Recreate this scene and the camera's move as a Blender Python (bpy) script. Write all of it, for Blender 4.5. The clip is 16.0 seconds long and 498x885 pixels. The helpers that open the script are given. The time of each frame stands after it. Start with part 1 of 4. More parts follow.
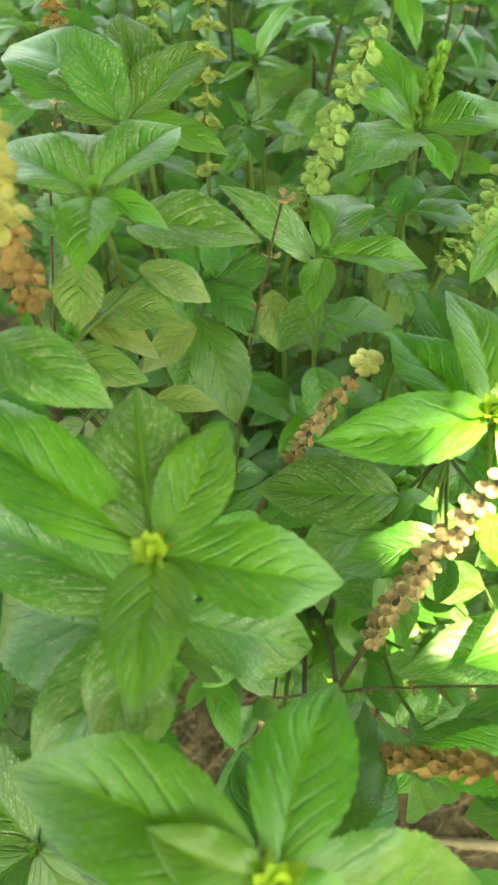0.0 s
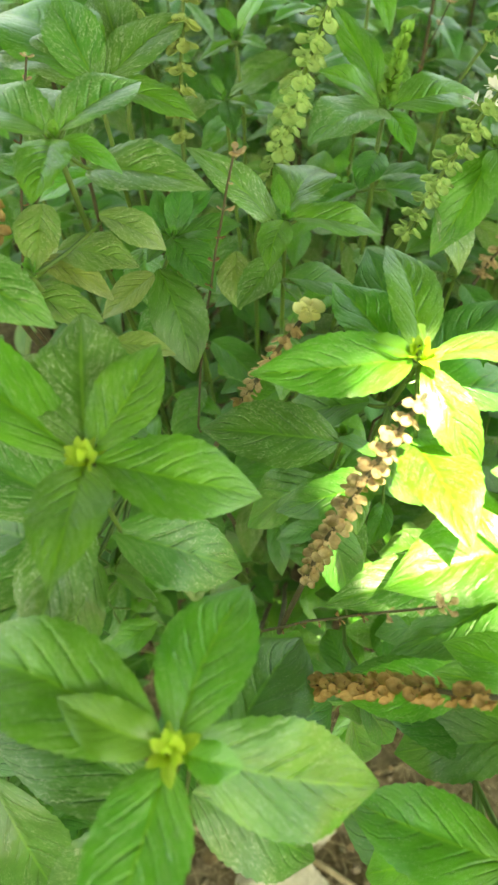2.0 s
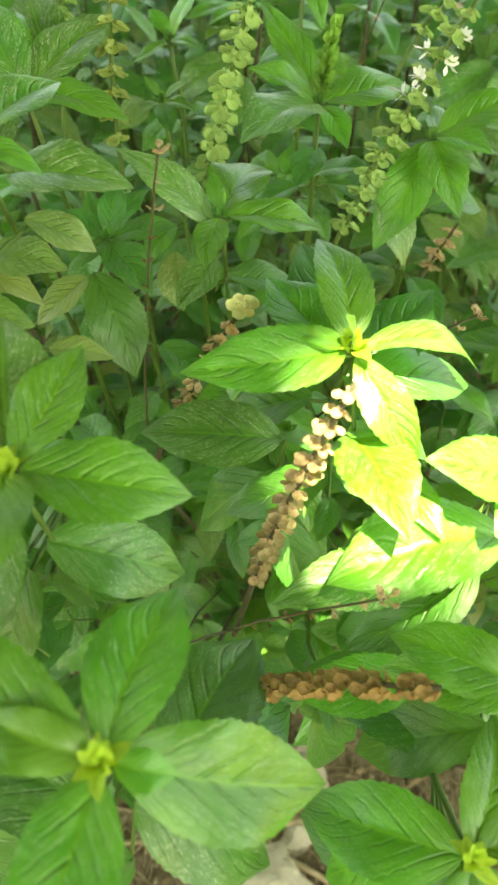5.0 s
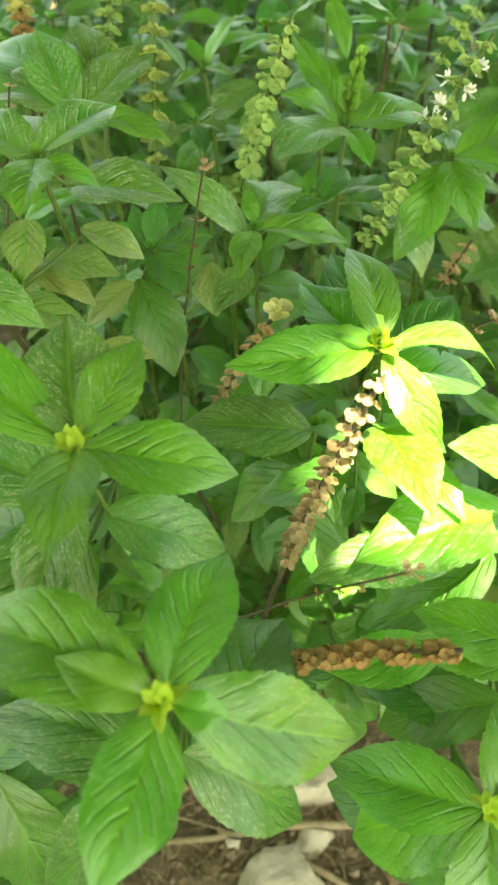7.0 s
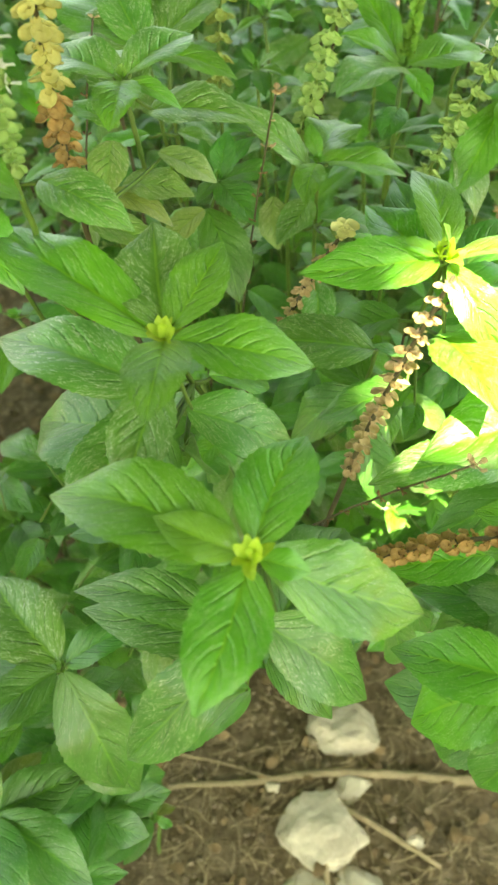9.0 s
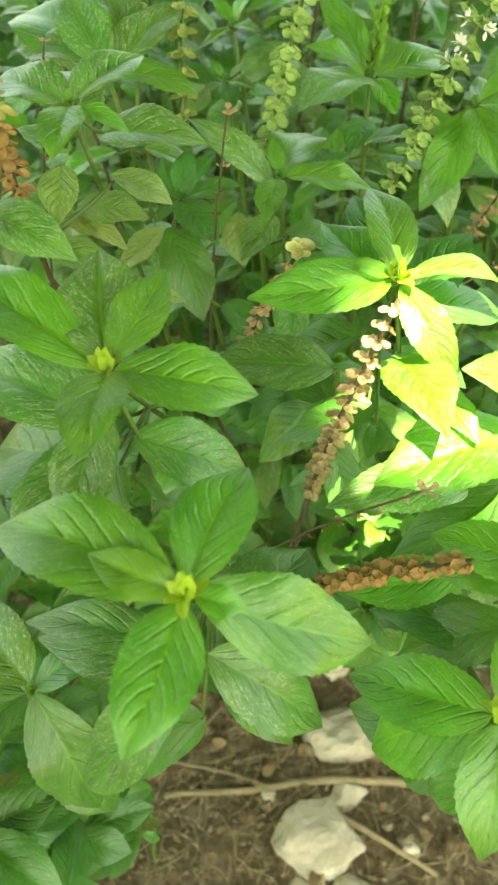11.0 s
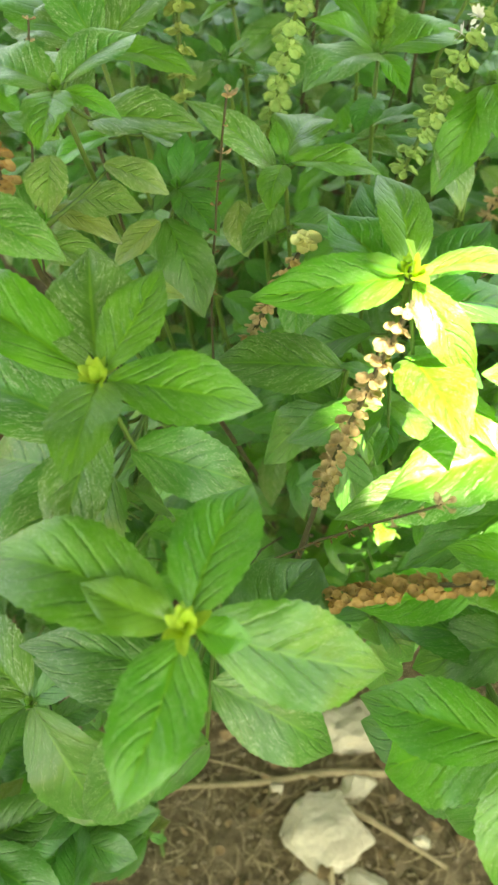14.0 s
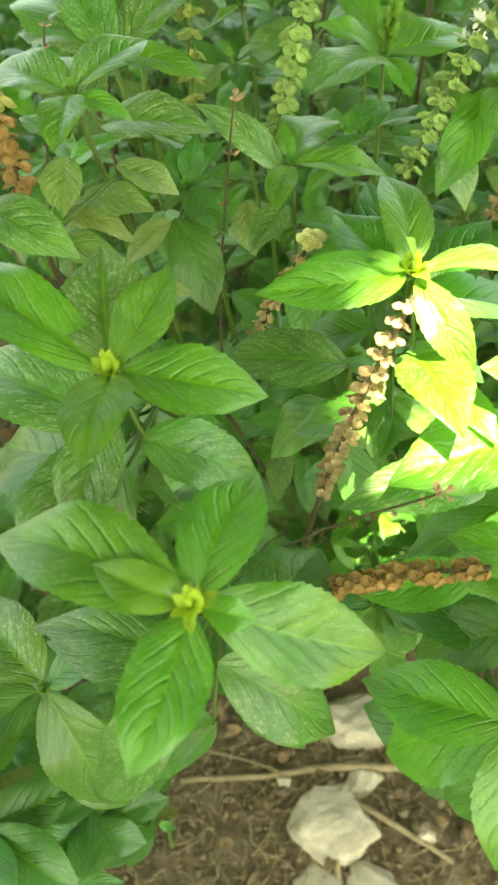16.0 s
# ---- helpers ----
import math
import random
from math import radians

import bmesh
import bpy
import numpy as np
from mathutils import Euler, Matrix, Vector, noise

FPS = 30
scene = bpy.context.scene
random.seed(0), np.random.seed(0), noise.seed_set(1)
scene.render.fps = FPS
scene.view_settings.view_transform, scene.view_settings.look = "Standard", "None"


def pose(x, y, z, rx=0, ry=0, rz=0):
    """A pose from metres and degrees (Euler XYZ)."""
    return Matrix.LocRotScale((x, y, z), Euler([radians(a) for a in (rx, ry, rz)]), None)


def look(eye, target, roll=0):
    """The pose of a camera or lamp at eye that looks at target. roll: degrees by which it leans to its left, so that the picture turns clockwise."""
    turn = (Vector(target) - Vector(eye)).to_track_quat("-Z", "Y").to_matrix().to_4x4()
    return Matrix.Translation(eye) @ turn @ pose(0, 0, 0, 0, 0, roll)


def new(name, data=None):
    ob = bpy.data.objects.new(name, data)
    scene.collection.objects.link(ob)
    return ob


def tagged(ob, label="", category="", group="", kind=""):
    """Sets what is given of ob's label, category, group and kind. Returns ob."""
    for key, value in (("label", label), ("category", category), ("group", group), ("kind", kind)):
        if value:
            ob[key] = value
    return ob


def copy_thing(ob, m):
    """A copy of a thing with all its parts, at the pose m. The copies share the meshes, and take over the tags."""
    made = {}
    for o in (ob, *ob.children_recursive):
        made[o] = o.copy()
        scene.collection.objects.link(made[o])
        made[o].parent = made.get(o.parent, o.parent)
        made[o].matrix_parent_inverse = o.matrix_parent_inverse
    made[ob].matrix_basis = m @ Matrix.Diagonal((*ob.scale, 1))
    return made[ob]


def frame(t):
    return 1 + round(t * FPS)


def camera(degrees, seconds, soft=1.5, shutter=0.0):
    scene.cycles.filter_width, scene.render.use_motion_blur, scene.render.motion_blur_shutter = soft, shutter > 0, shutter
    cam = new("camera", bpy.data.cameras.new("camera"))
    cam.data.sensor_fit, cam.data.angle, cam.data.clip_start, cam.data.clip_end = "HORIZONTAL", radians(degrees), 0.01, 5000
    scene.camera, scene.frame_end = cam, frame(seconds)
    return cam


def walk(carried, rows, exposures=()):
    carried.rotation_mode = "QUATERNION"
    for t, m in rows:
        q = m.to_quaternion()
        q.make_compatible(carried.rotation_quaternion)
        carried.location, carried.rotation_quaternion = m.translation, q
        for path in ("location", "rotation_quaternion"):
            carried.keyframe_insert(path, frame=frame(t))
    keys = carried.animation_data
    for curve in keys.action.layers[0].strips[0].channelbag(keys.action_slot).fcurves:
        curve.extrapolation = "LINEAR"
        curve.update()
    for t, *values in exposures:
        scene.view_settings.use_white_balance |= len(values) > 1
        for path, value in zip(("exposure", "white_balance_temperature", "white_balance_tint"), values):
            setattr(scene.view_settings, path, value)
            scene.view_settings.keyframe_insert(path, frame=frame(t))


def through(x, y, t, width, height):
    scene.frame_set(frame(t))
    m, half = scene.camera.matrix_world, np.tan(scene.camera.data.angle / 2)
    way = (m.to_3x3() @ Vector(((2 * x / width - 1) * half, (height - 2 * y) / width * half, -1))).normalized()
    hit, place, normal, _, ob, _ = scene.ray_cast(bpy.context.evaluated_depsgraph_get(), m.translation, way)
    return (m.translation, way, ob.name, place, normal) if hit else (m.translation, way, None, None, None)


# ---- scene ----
cam = camera(39.3, 16.0, 2.6)
cam.data.dof.use_dof = True
cam.data.dof.focus_distance = 0.43
cam.data.dof.aperture_fstop = 13.0
PATH = [
    (0, (0.062, 0.048, 1.125), (-0.065, 1.508, -0.236), -0.6),
    (0.5, (0.051, 0.071, 1.128), (-0.035, 1.584, -0.177), 4.5),
    (1, (0.081, 0.074, 1.129), (-0.049, 1.56, -0.204), 3.5),
    (1.5, (0.092, 0.039, 1.130), (-0.051, 1.523, -0.203), 3.7),
    (2, (0.099, 0.011, 1.113), (-0.045, 1.481, -0.235), 1.2),
    (2.5, (0.115, -0.01, 1.112), (-0.043, 1.479, -0.213), -0.4),
    (3, (0.116, -0.005, 1.112), (-0.014, 1.485, -0.217), 0.5),
    (3.5, (0.12, 0.008, 1.118), (-0.008, 1.508, -0.199), 0.2),
    (4, (0.121, 0.017, 1.111), (0.013, 1.512, -0.213), 0.4),
    (4.2, (0.125, 0.025, 1.111), (0.016, 1.507, -0.227), -0.0),
    (6.3, (0.112, -0.007, 1.090), (0.053, 1.514, -0.208), 0.5),
    (6.5, (0.116, -0.007, 1.088), (0.056, 1.523, -0.199), 0.4),
    (7, (0.108, -0.022, 1.116), (-0.007, 1.5, -0.177), -0.1),
    (7.5, (0.095, -0.049, 1.101), (-0.042, 1.477, -0.185), -0.4),
    (8, (0.081, -0.077, 1.095), (-0.094, 1.425, -0.213), -0.6),
    (8.5, (0.091, -0.098, 1.089), (-0.153, 1.395, -0.220), -1.9),
    (9, (0.088, -0.073, 1.096), (-0.104, 1.419, -0.222), -1.4),
    (9.5, (0.102, -0.044, 1.104), (-0.098, 1.441, -0.220), -1.8),
    (9.7, (0.103, -0.035, 1.108), (-0.078, 1.45, -0.219), -1.6),
    (11.8, (0.129, -0.066, 1.100), (-0.123, 1.415, -0.221), -4.1),
    (12, (0.129, -0.066, 1.099), (-0.112, 1.418, -0.221), -4.1),
    (12.5, (0.124, -0.055, 1.102), (-0.126, 1.412, -0.234), -4.3),
    (13, (0.118, -0.045, 1.101), (-0.13, 1.408, -0.250), -4.1),
    (13.5, (0.114, -0.031, 1.101), (-0.12, 1.407, -0.269), -3.9),
    (14, (0.118, -0.027, 1.101), (-0.123, 1.412, -0.266), -4.3),
    (14.5, (0.129, -0.046, 1.102), (-0.099, 1.417, -0.243), -4.7),
    (15, (0.135, -0.055, 1.099), (-0.1, 1.401, -0.251), -4.6),
    (15.5, (0.122, -0.066, 1.096), (-0.134, 1.395, -0.246), -4.6),
    (16, (0.122, -0.04, 1.106), (-0.148, 1.398, -0.258), -4.9),
]
walk(cam, [(t, look(eye, target, roll)) for t, eye, target, roll in PATH], [(0, 3.81, 12600, -7), (0.5, 4.01, 12600, -7), (1.5, 3.81, 12600, -7), (2.0, 3.71, 12600, -7), (7.0, 3.68, 12600, -7), (8.5, 3.91, 12600, -7), (9.2, 3.81, 12600, -7), (12, 3.76, 12600, -7), (16, 3.76, 12600, -7)])

# ---- world and light ----
SUN_WAY = Vector((0.12, -0.38, 0.95)).normalized()   # towards the sun
world = bpy.data.worlds.new("sky")
scene.world = world
world.use_nodes = True
wn = world.node_tree
sky = wn.nodes.new("ShaderNodeTexSky")
sky.sky_type = "NISHITA"
sky.sun_disc = False
sky.dust_density = 3.0
sky.sun_elevation = math.asin(SUN_WAY.z)
sky.sun_rotation = math.atan2(SUN_WAY.x, SUN_WAY.y)
wn.links.new(sky.outputs["Color"], wn.nodes["Background"].inputs["Color"])
wn.nodes["Background"].inputs["Strength"].default_value = 0.09
sun_data = bpy.data.lights.new("sun", "SUN")
sun_data.energy = 2.6
sun_data.angle = radians(0.53)
sun_data.color = (1.0, 0.99, 0.985)
sun = new("sun", sun_data)
sun.matrix_world = look(SUN_WAY * 20, (0, 0, 0))


# ---- materials ----
class Nodes:
    """A small builder of node materials."""

    def __init__(self, name):
        self.mat = bpy.data.materials.new(name)
        self.mat.use_nodes = True
        self.tree = self.mat.node_tree
        self.bsdf = self.tree.nodes["Principled BSDF"]
        self.output = self.tree.nodes["Material Output"]

    def node(self, kind, **values):
        n = self.tree.nodes.new(kind)
        for key, value in values.items():
            setattr(n, key, value)
        return n

    def link(self, a, b):
        self.tree.links.new(a, b)

    def put(self, socket, value):
        if isinstance(value, bpy.types.NodeSocket):
            self.link(value, socket)
        else:
            socket.default_value = value

    def math(self, op, a, b=0.0, c=0.0, clamp=False):
        n = self.node("ShaderNodeMath", operation=op, use_clamp=clamp)
        for i, v in enumerate((a, b, c)):
            self.put(n.inputs[i], v)
        return n.outputs[0]

    def mix(self, f, a, b):
        n = self.node("ShaderNodeMix", data_type="RGBA")
        self.put(n.inputs[0], f)
        self.put(n.inputs[6], a if isinstance(a, bpy.types.NodeSocket) else (*a, 1))
        self.put(n.inputs[7], b if isinstance(b, bpy.types.NodeSocket) else (*b, 1))
        return n.outputs[2]

    def noise(self, scale, detail=3.0, rough=0.55, vec=None, offset=None):
        n = self.node("ShaderNodeTexNoise")
        n.inputs["Scale"].default_value = scale
        n.inputs["Detail"].default_value = detail
        n.inputs["Roughness"].default_value = rough
        self.link(vec if vec else self.coords(), n.inputs["Vector"])
        return n.outputs["Fac"]

    def coords(self):
        """Object coordinates, in metres."""
        return self.node("ShaderNodeTexCoord").outputs["Object"]

    def step(self, value, lo, hi):
        n = self.node("ShaderNodeMapRange", interpolation_type="SMOOTHSTEP")
        n.inputs["From Min"].default_value = lo
        n.inputs["From Max"].default_value = hi
        self.link(value, n.inputs["Value"])
        return n.outputs["Result"]

    def bump(self, height, strength, distance):
        n = self.node("ShaderNodeBump")
        n.inputs["Strength"].default_value = strength
        n.inputs["Distance"].default_value = distance
        self.link(height, n.inputs["Height"])
        self.link(n.outputs["Normal"], self.bsdf.inputs["Normal"])
        return n.outputs["Normal"]


VEINS = 7.0
SWEEP = 2.7


def leaf_material(name, base, deep, glow, fleck, fleck_amount, rough, blotch=None, relief=1.0):
    """Leaf skin: paler veins, shade painted into the creases, a soft mottle, stippled flecks, and light that shines
    through.
    """
    m = Nodes(name)
    uv = m.node("ShaderNodeSeparateXYZ")
    m.link(m.node("ShaderNodeTexCoord").outputs["UV"], uv.inputs[0])
    u = uv.outputs["X"]
    signed = m.math("MULTIPLY_ADD", uv.outputs["Y"], 2.0, -1.0)
    v = m.math("ABSOLUTE", signed)
    rnd = m.node("ShaderNodeObjectInfo").outputs["Random"]
    wob = m.noise(60, 3)
    s = m.math("SUBTRACT", m.math("MULTIPLY", u, VEINS), m.math("MULTIPLY", m.math("POWER", v, 1.15), SWEEP))
    s = m.math("ADD", s, m.math("MULTIPLY_ADD", wob, 0.35, m.math("MULTIPLY", m.math("GREATER_THAN", signed, 0.0), 0.4)))
    along = m.node("ShaderNodeCombineXYZ")
    m.put(along.inputs[0], s)
    m.put(along.inputs[1], m.math("MULTIPLY", signed, 1.5))
    m.put(along.inputs[2], m.math("MULTIPLY", rnd, 40.0))
    along = along.outputs[0]
    line = m.math("ABSOLUTE", m.math("SUBTRACT", m.math("FRACT", s), 0.5))
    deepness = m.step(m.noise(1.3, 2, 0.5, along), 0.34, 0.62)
    side = m.math("MULTIPLY", m.step(line, 0.43, 0.5), m.math("SUBTRACT", 1.0, m.math("MULTIPLY", v, 0.6)))
    rib = m.math("SUBTRACT", 1.0, m.step(v, 0.015, 0.055))
    vein = m.math("MAXIMUM", side, rib)
    net = m.node("ShaderNodeTexVoronoi", feature="DISTANCE_TO_EDGE")
    net.inputs["Scale"].default_value = 420
    m.link(m.coords(), net.inputs["Vector"])
    cell = m.math("SUBTRACT", 1.0, m.step(net.outputs["Distance"], 0.0, 0.12))
    mott = m.noise(45, 4)
    col = m.mix(m.step(mott, 0.3, 0.7), deep, base)
    tint = m.node("ShaderNodeHueSaturation")
    m.put(tint.inputs["Hue"], m.math("MULTIPLY_ADD", rnd, 0.026, 0.487))
    m.put(tint.inputs["Value"], m.math("MULTIPLY_ADD", rnd, 0.34, 0.83))
    m.link(col, tint.inputs["Color"])
    col = tint.outputs["Color"]
    if blotch:
        col = m.mix(m.math("MULTIPLY", m.step(m.noise(30, 3), 0.45, 0.7), 0.5), col, blotch)
    # flecks gather between the side veins and away from the midrib
    fine = m.noise(13, 3, 0.65, along)
    fine_b = m.noise(34, 2, 0.6, along)
    place = m.math("MULTIPLY", m.step(m.noise(2.6, 3, 0.6, along), 0.36, 0.62), m.step(v, 0.02, 0.25))
    dots = m.math("MULTIPLY", m.step(m.math("MULTIPLY_ADD", fine_b, 0.5, fine), 0.74, 0.90), place)
    dots = m.math("MULTIPLY", dots, fleck_amount, clamp=True)
    ridge = m.math("SUBTRACT", 1.0, m.step(line, 0.05, 0.40))
    # crease shade and paler ridges between veins, mixed into the skin colour
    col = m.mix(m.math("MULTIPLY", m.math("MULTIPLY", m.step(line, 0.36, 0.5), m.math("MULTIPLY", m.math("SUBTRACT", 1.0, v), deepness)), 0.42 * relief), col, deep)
    col = m.mix(m.math("MULTIPLY", ridge, 0.07), col, glow)
    skin = m.mix(m.math("MULTIPLY", m.math("MULTIPLY_ADD", rib, 0.75, m.math("MULTIPLY", side, 0.12)), 0.7), col, glow)
    skin = m.mix(m.math("MULTIPLY", m.math("SUBTRACT", 1.0, m.step(u, 0.0, 0.38)), 0.30), skin, glow)
    skin = m.mix(dots, skin, fleck)
    m.bsdf.inputs["Sheen Weight"].default_value = 0.20
    m.bsdf.inputs["Coat Weight"].default_value = 0.62
    m.bsdf.inputs["Coat Roughness"].default_value = 0.31
    m.bsdf.inputs["Sheen Roughness"].default_value = 0.35
    m.bsdf.inputs["Sheen Tint"].default_value = (0.9, 1.0, 0.8, 1)
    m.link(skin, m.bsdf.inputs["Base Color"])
    m.put(m.bsdf.inputs["Roughness"], m.math("MULTIPLY_ADD", mott, 0.2, rough))
    m.bsdf.inputs["Specular IOR Level"].default_value = 0.65
    h = m.math("SUBTRACT", m.math("MULTIPLY", m.noise(160, 3), 0.4), m.math("MULTIPLY", m.math("MULTIPLY", m.step(line, 0.30, 0.5), m.math("MULTIPLY", m.math("SUBTRACT", 1.1, v), deepness)), 0.95))
    h = m.math("SUBTRACT", h, m.math("MULTIPLY", cell, 0.04))
    h = m.math("ADD", h, m.math("MULTIPLY", m.noise(3.2, 2, 0.5, along), 0.35))
    nrm = m.bump(h, 0.85, 0.0011 * relief)
    trans = m.node("ShaderNodeBsdfTranslucent")
    m.link(m.mix(0.45, skin, glow), trans.inputs["Color"])
    m.link(nrm, trans.inputs["Normal"])
    both = m.node("ShaderNodeMixShader")
    both.inputs[0].default_value = 0.34
    m.link(m.bsdf.outputs[0], both.inputs[1])
    m.link(trans.outputs[0], both.inputs[2])
    m.link(both.outputs[0], m.output.inputs["Surface"])
    return m.mat


LEAF = {
    "fresh": leaf_material("leaf_fresh", (0.105, 0.37, 0.030), (0.056, 0.25, 0.021), (0.22, 0.52, 0.05), (0.50, 0.68, 0.40), 0.5, 0.26),
    "speck": leaf_material("leaf_flecked", (0.10, 0.32, 0.045), (0.056, 0.225, 0.030), (0.21, 0.45, 0.06), (0.62, 0.72, 0.50), 0.95, 0.34),
    # dark: for dark green leaves, and for low leaves coloured as if in deep shade
    "dark": leaf_material("leaf_dark_and_shaded", (0.048, 0.235, 0.026), (0.029, 0.16, 0.017), (0.13, 0.37, 0.04), (0.36, 0.50, 0.28), 0.45, 0.34),
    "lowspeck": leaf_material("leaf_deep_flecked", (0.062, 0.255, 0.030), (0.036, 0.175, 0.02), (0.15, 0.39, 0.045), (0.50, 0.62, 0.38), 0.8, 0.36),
    "young": leaf_material("leaf_young", (0.14, 0.41, 0.034), (0.085, 0.31, 0.026), (0.27, 0.55, 0.05), (0.48, 0.66, 0.38), 0.2, 0.33, None, 0.3),
    "old": leaf_material("leaf_ageing", (0.155, 0.34, 0.06), (0.09, 0.24, 0.04), (0.24, 0.39, 0.08), (0.58, 0.62, 0.38), 1.0, 0.48, (0.22, 0.29, 0.06)),
    "yellow": leaf_material("leaf_yellowing", (0.23, 0.36, 0.07), (0.14, 0.26, 0.045), (0.31, 0.39, 0.08), (0.58, 0.57, 0.32), 0.8, 0.52, (0.29, 0.29, 0.06)),
}


def plain_material(name, a, b, scale, rough, through=0.0, relief=0.0006, c=None):
    """A two-tone matt surface with fine relief; through is the share of light that passes."""
    m = Nodes(name)
    rnd = m.node("ShaderNodeObjectInfo").outputs["Random"]
    isl = m.node("ShaderNodeNewGeometry").outputs["Random Per Island"]
    f = m.math("ADD", m.math("MULTIPLY", m.step(m.noise(scale, 4, 0.6), 0.3, 0.7), 0.65), m.math("MULTIPLY", isl, 0.35))
    col = m.mix(f, a, b)
    if c:
        col = m.mix(m.step(m.noise(scale * 0.22, 5, 0.7), 0.48, 0.66), col, c)
    tone = m.node("ShaderNodeHueSaturation")
    m.put(tone.inputs["Value"], m.math("MULTIPLY_ADD", rnd, 0.24, 0.88))
    m.link(col, tone.inputs["Color"])
    m.link(tone.outputs["Color"], m.bsdf.inputs["Base Color"])
    m.bsdf.inputs["Roughness"].default_value = rough
    m.bsdf.inputs["Specular IOR Level"].default_value = 0.35
    nrm = m.bump(m.noise(scale * 2.5, 4, 0.6), 0.6, relief)
    if through:
        trans = m.node("ShaderNodeBsdfTranslucent")
        m.link(tone.outputs["Color"], trans.inputs["Color"])
        m.link(nrm, trans.inputs["Normal"])
        both = m.node("ShaderNodeMixShader")
        both.inputs[0].default_value = through
        m.link(m.bsdf.outputs[0], both.inputs[1])
        m.link(trans.outputs[0], both.inputs[2])
        m.link(both.outputs[0], m.output.inputs["Surface"])
    return m.mat


STEM = plain_material("stem_green", (0.055, 0.125, 0.025), (0.10, 0.18, 0.038), 90, 0.5)
STEM_OLD = plain_material("stem_woody", (0.05, 0.05, 0.026), (0.095, 0.088, 0.045), 120, 0.75)
BUD = plain_material("bud_yellow_green", (0.30, 0.51, 0.06), (0.43, 0.59, 0.09), 300, 0.45, 0.3)
CALYX = {
    "green": plain_material("calyx_green", (0.25, 0.43, 0.13), (0.37, 0.53, 0.19), 300, 0.55, 0.35),
    "olive": plain_material("calyx_olive", (0.29, 0.40, 0.11), (0.40, 0.47, 0.16), 300, 0.55, 0.35),
    "ochre": plain_material("calyx_ochre", (0.42, 0.41, 0.13), (0.58, 0.56, 0.22), 300, 0.6, 0.35),
    "dry": plain_material("calyx_dry_brown", (0.38, 0.27, 0.14), (0.64, 0.50, 0.31), 300, 0.7, 0.3),
    "cream": plain_material("calyx_cream", (0.72, 0.72, 0.32), (0.80, 0.78, 0.38), 300, 0.55, 0.35),
    "brown": plain_material("calyx_brown", (0.26, 0.16, 0.06), (0.46, 0.31, 0.13), 300, 0.7, 0.3),
    "bud": plain_material("calyx_bud", (0.17, 0.40, 0.07), (0.27, 0.50, 0.11), 300, 0.55, 0.35),
    "dark": plain_material("calyx_dark_brown", (0.16, 0.09, 0.05), (0.28, 0.17, 0.08), 300, 0.75, 0.2),
    "petal": plain_material("petal_white", (0.80, 0.82, 0.80), (0.86, 0.86, 0.84), 300, 0.5, 0.35),
}
SOIL = plain_material("soil_brown", (0.095, 0.07, 0.038), (0.24, 0.18, 0.10), 110, 0.95, 0.0, 0.006, (0.26, 0.20, 0.125))
STONE = plain_material("stone_pale", (0.50, 0.44, 0.31), (0.68, 0.61, 0.47), 70, 0.85, 0.0, 0.0012, (0.44, 0.38, 0.28))
PEBBLE = plain_material("pebble_grey_brown", (0.12, 0.09, 0.055), (0.32, 0.25, 0.16), 60, 0.9, 0.0, 0.002)
TWIG = plain_material("twig_straw", (0.30, 0.23, 0.13), (0.46, 0.37, 0.22), 110, 0.8)
LITTER = plain_material("litter_dry_leaf", (0.15, 0.10, 0.05), (0.30, 0.21, 0.11), 60, 0.8, 0.2)
BARK = plain_material("bark_grey", (0.12, 0.10, 0.08), (0.25, 0.21, 0.17), 12, 0.95, 0.0, 0.02)
CROWN = plain_material("crown_leaf", (0.05, 0.11, 0.03), (0.09, 0.17, 0.04), 5, 0.55, 0.3)


# ---- building helpers ----
def mesh_of(bm, name, mats):
    me = bpy.data.meshes.new(name)
    bm.normal_update()
    bm.to_mesh(me)
    bm.free()
    for m in mats:
        me.materials.append(m)
    for p in me.polygons:
        p.use_smooth = True
    return me


def part(name, bm, mats, parent, label=""):
    """Links a bmesh as one mesh object under a thing or a part."""
    ob = new(name, mesh_of(bm, name, mats if isinstance(mats, (list, tuple)) else [mats]))
    ob.parent = parent
    ob.matrix_parent_inverse = parent.matrix_world.inverted() if parent else Matrix()
    return tagged(ob, label)


def thing(name, place, label, category, group="", kind=""):
    ob = new(name)
    ob.empty_display_size = 0.02
    ob.matrix_world = Matrix.Translation(place)
    bpy.context.view_layer.update()
    return tagged(ob, label, category, group, kind)


def tube(bm, pts, radii, sides=7, mat=0, cap=True):
    """A tapered round stem along a list of points."""
    rings, up = [], Vector((0.31, 0.17, 0.93)).normalized()
    pts = [Vector(p) for p in pts]
    for i, p in enumerate(pts):
        d = (pts[min(i + 1, len(pts) - 1)] - pts[max(i - 1, 0)]).normalized()
        a = d.cross(up if abs(d.dot(up)) < 0.95 else Vector((1, 0, 0))).normalized()
        b = d.cross(a)
        rings.append([bm.verts.new(p + radii[i] * (math.cos(k) * a + math.sin(k) * b))
                      for k in (2 * math.pi * j / sides for j in range(sides))])
    for r, s in zip(rings, rings[1:]):
        for j in range(sides):
            f = bm.faces.new((r[j], r[(j + 1) % sides], s[(j + 1) % sides], s[j]))
            f.material_index = mat
    if cap:
        for r in (rings[0][::-1], rings[-1]):
            bm.faces.new(r).material_index = mat
    return rings


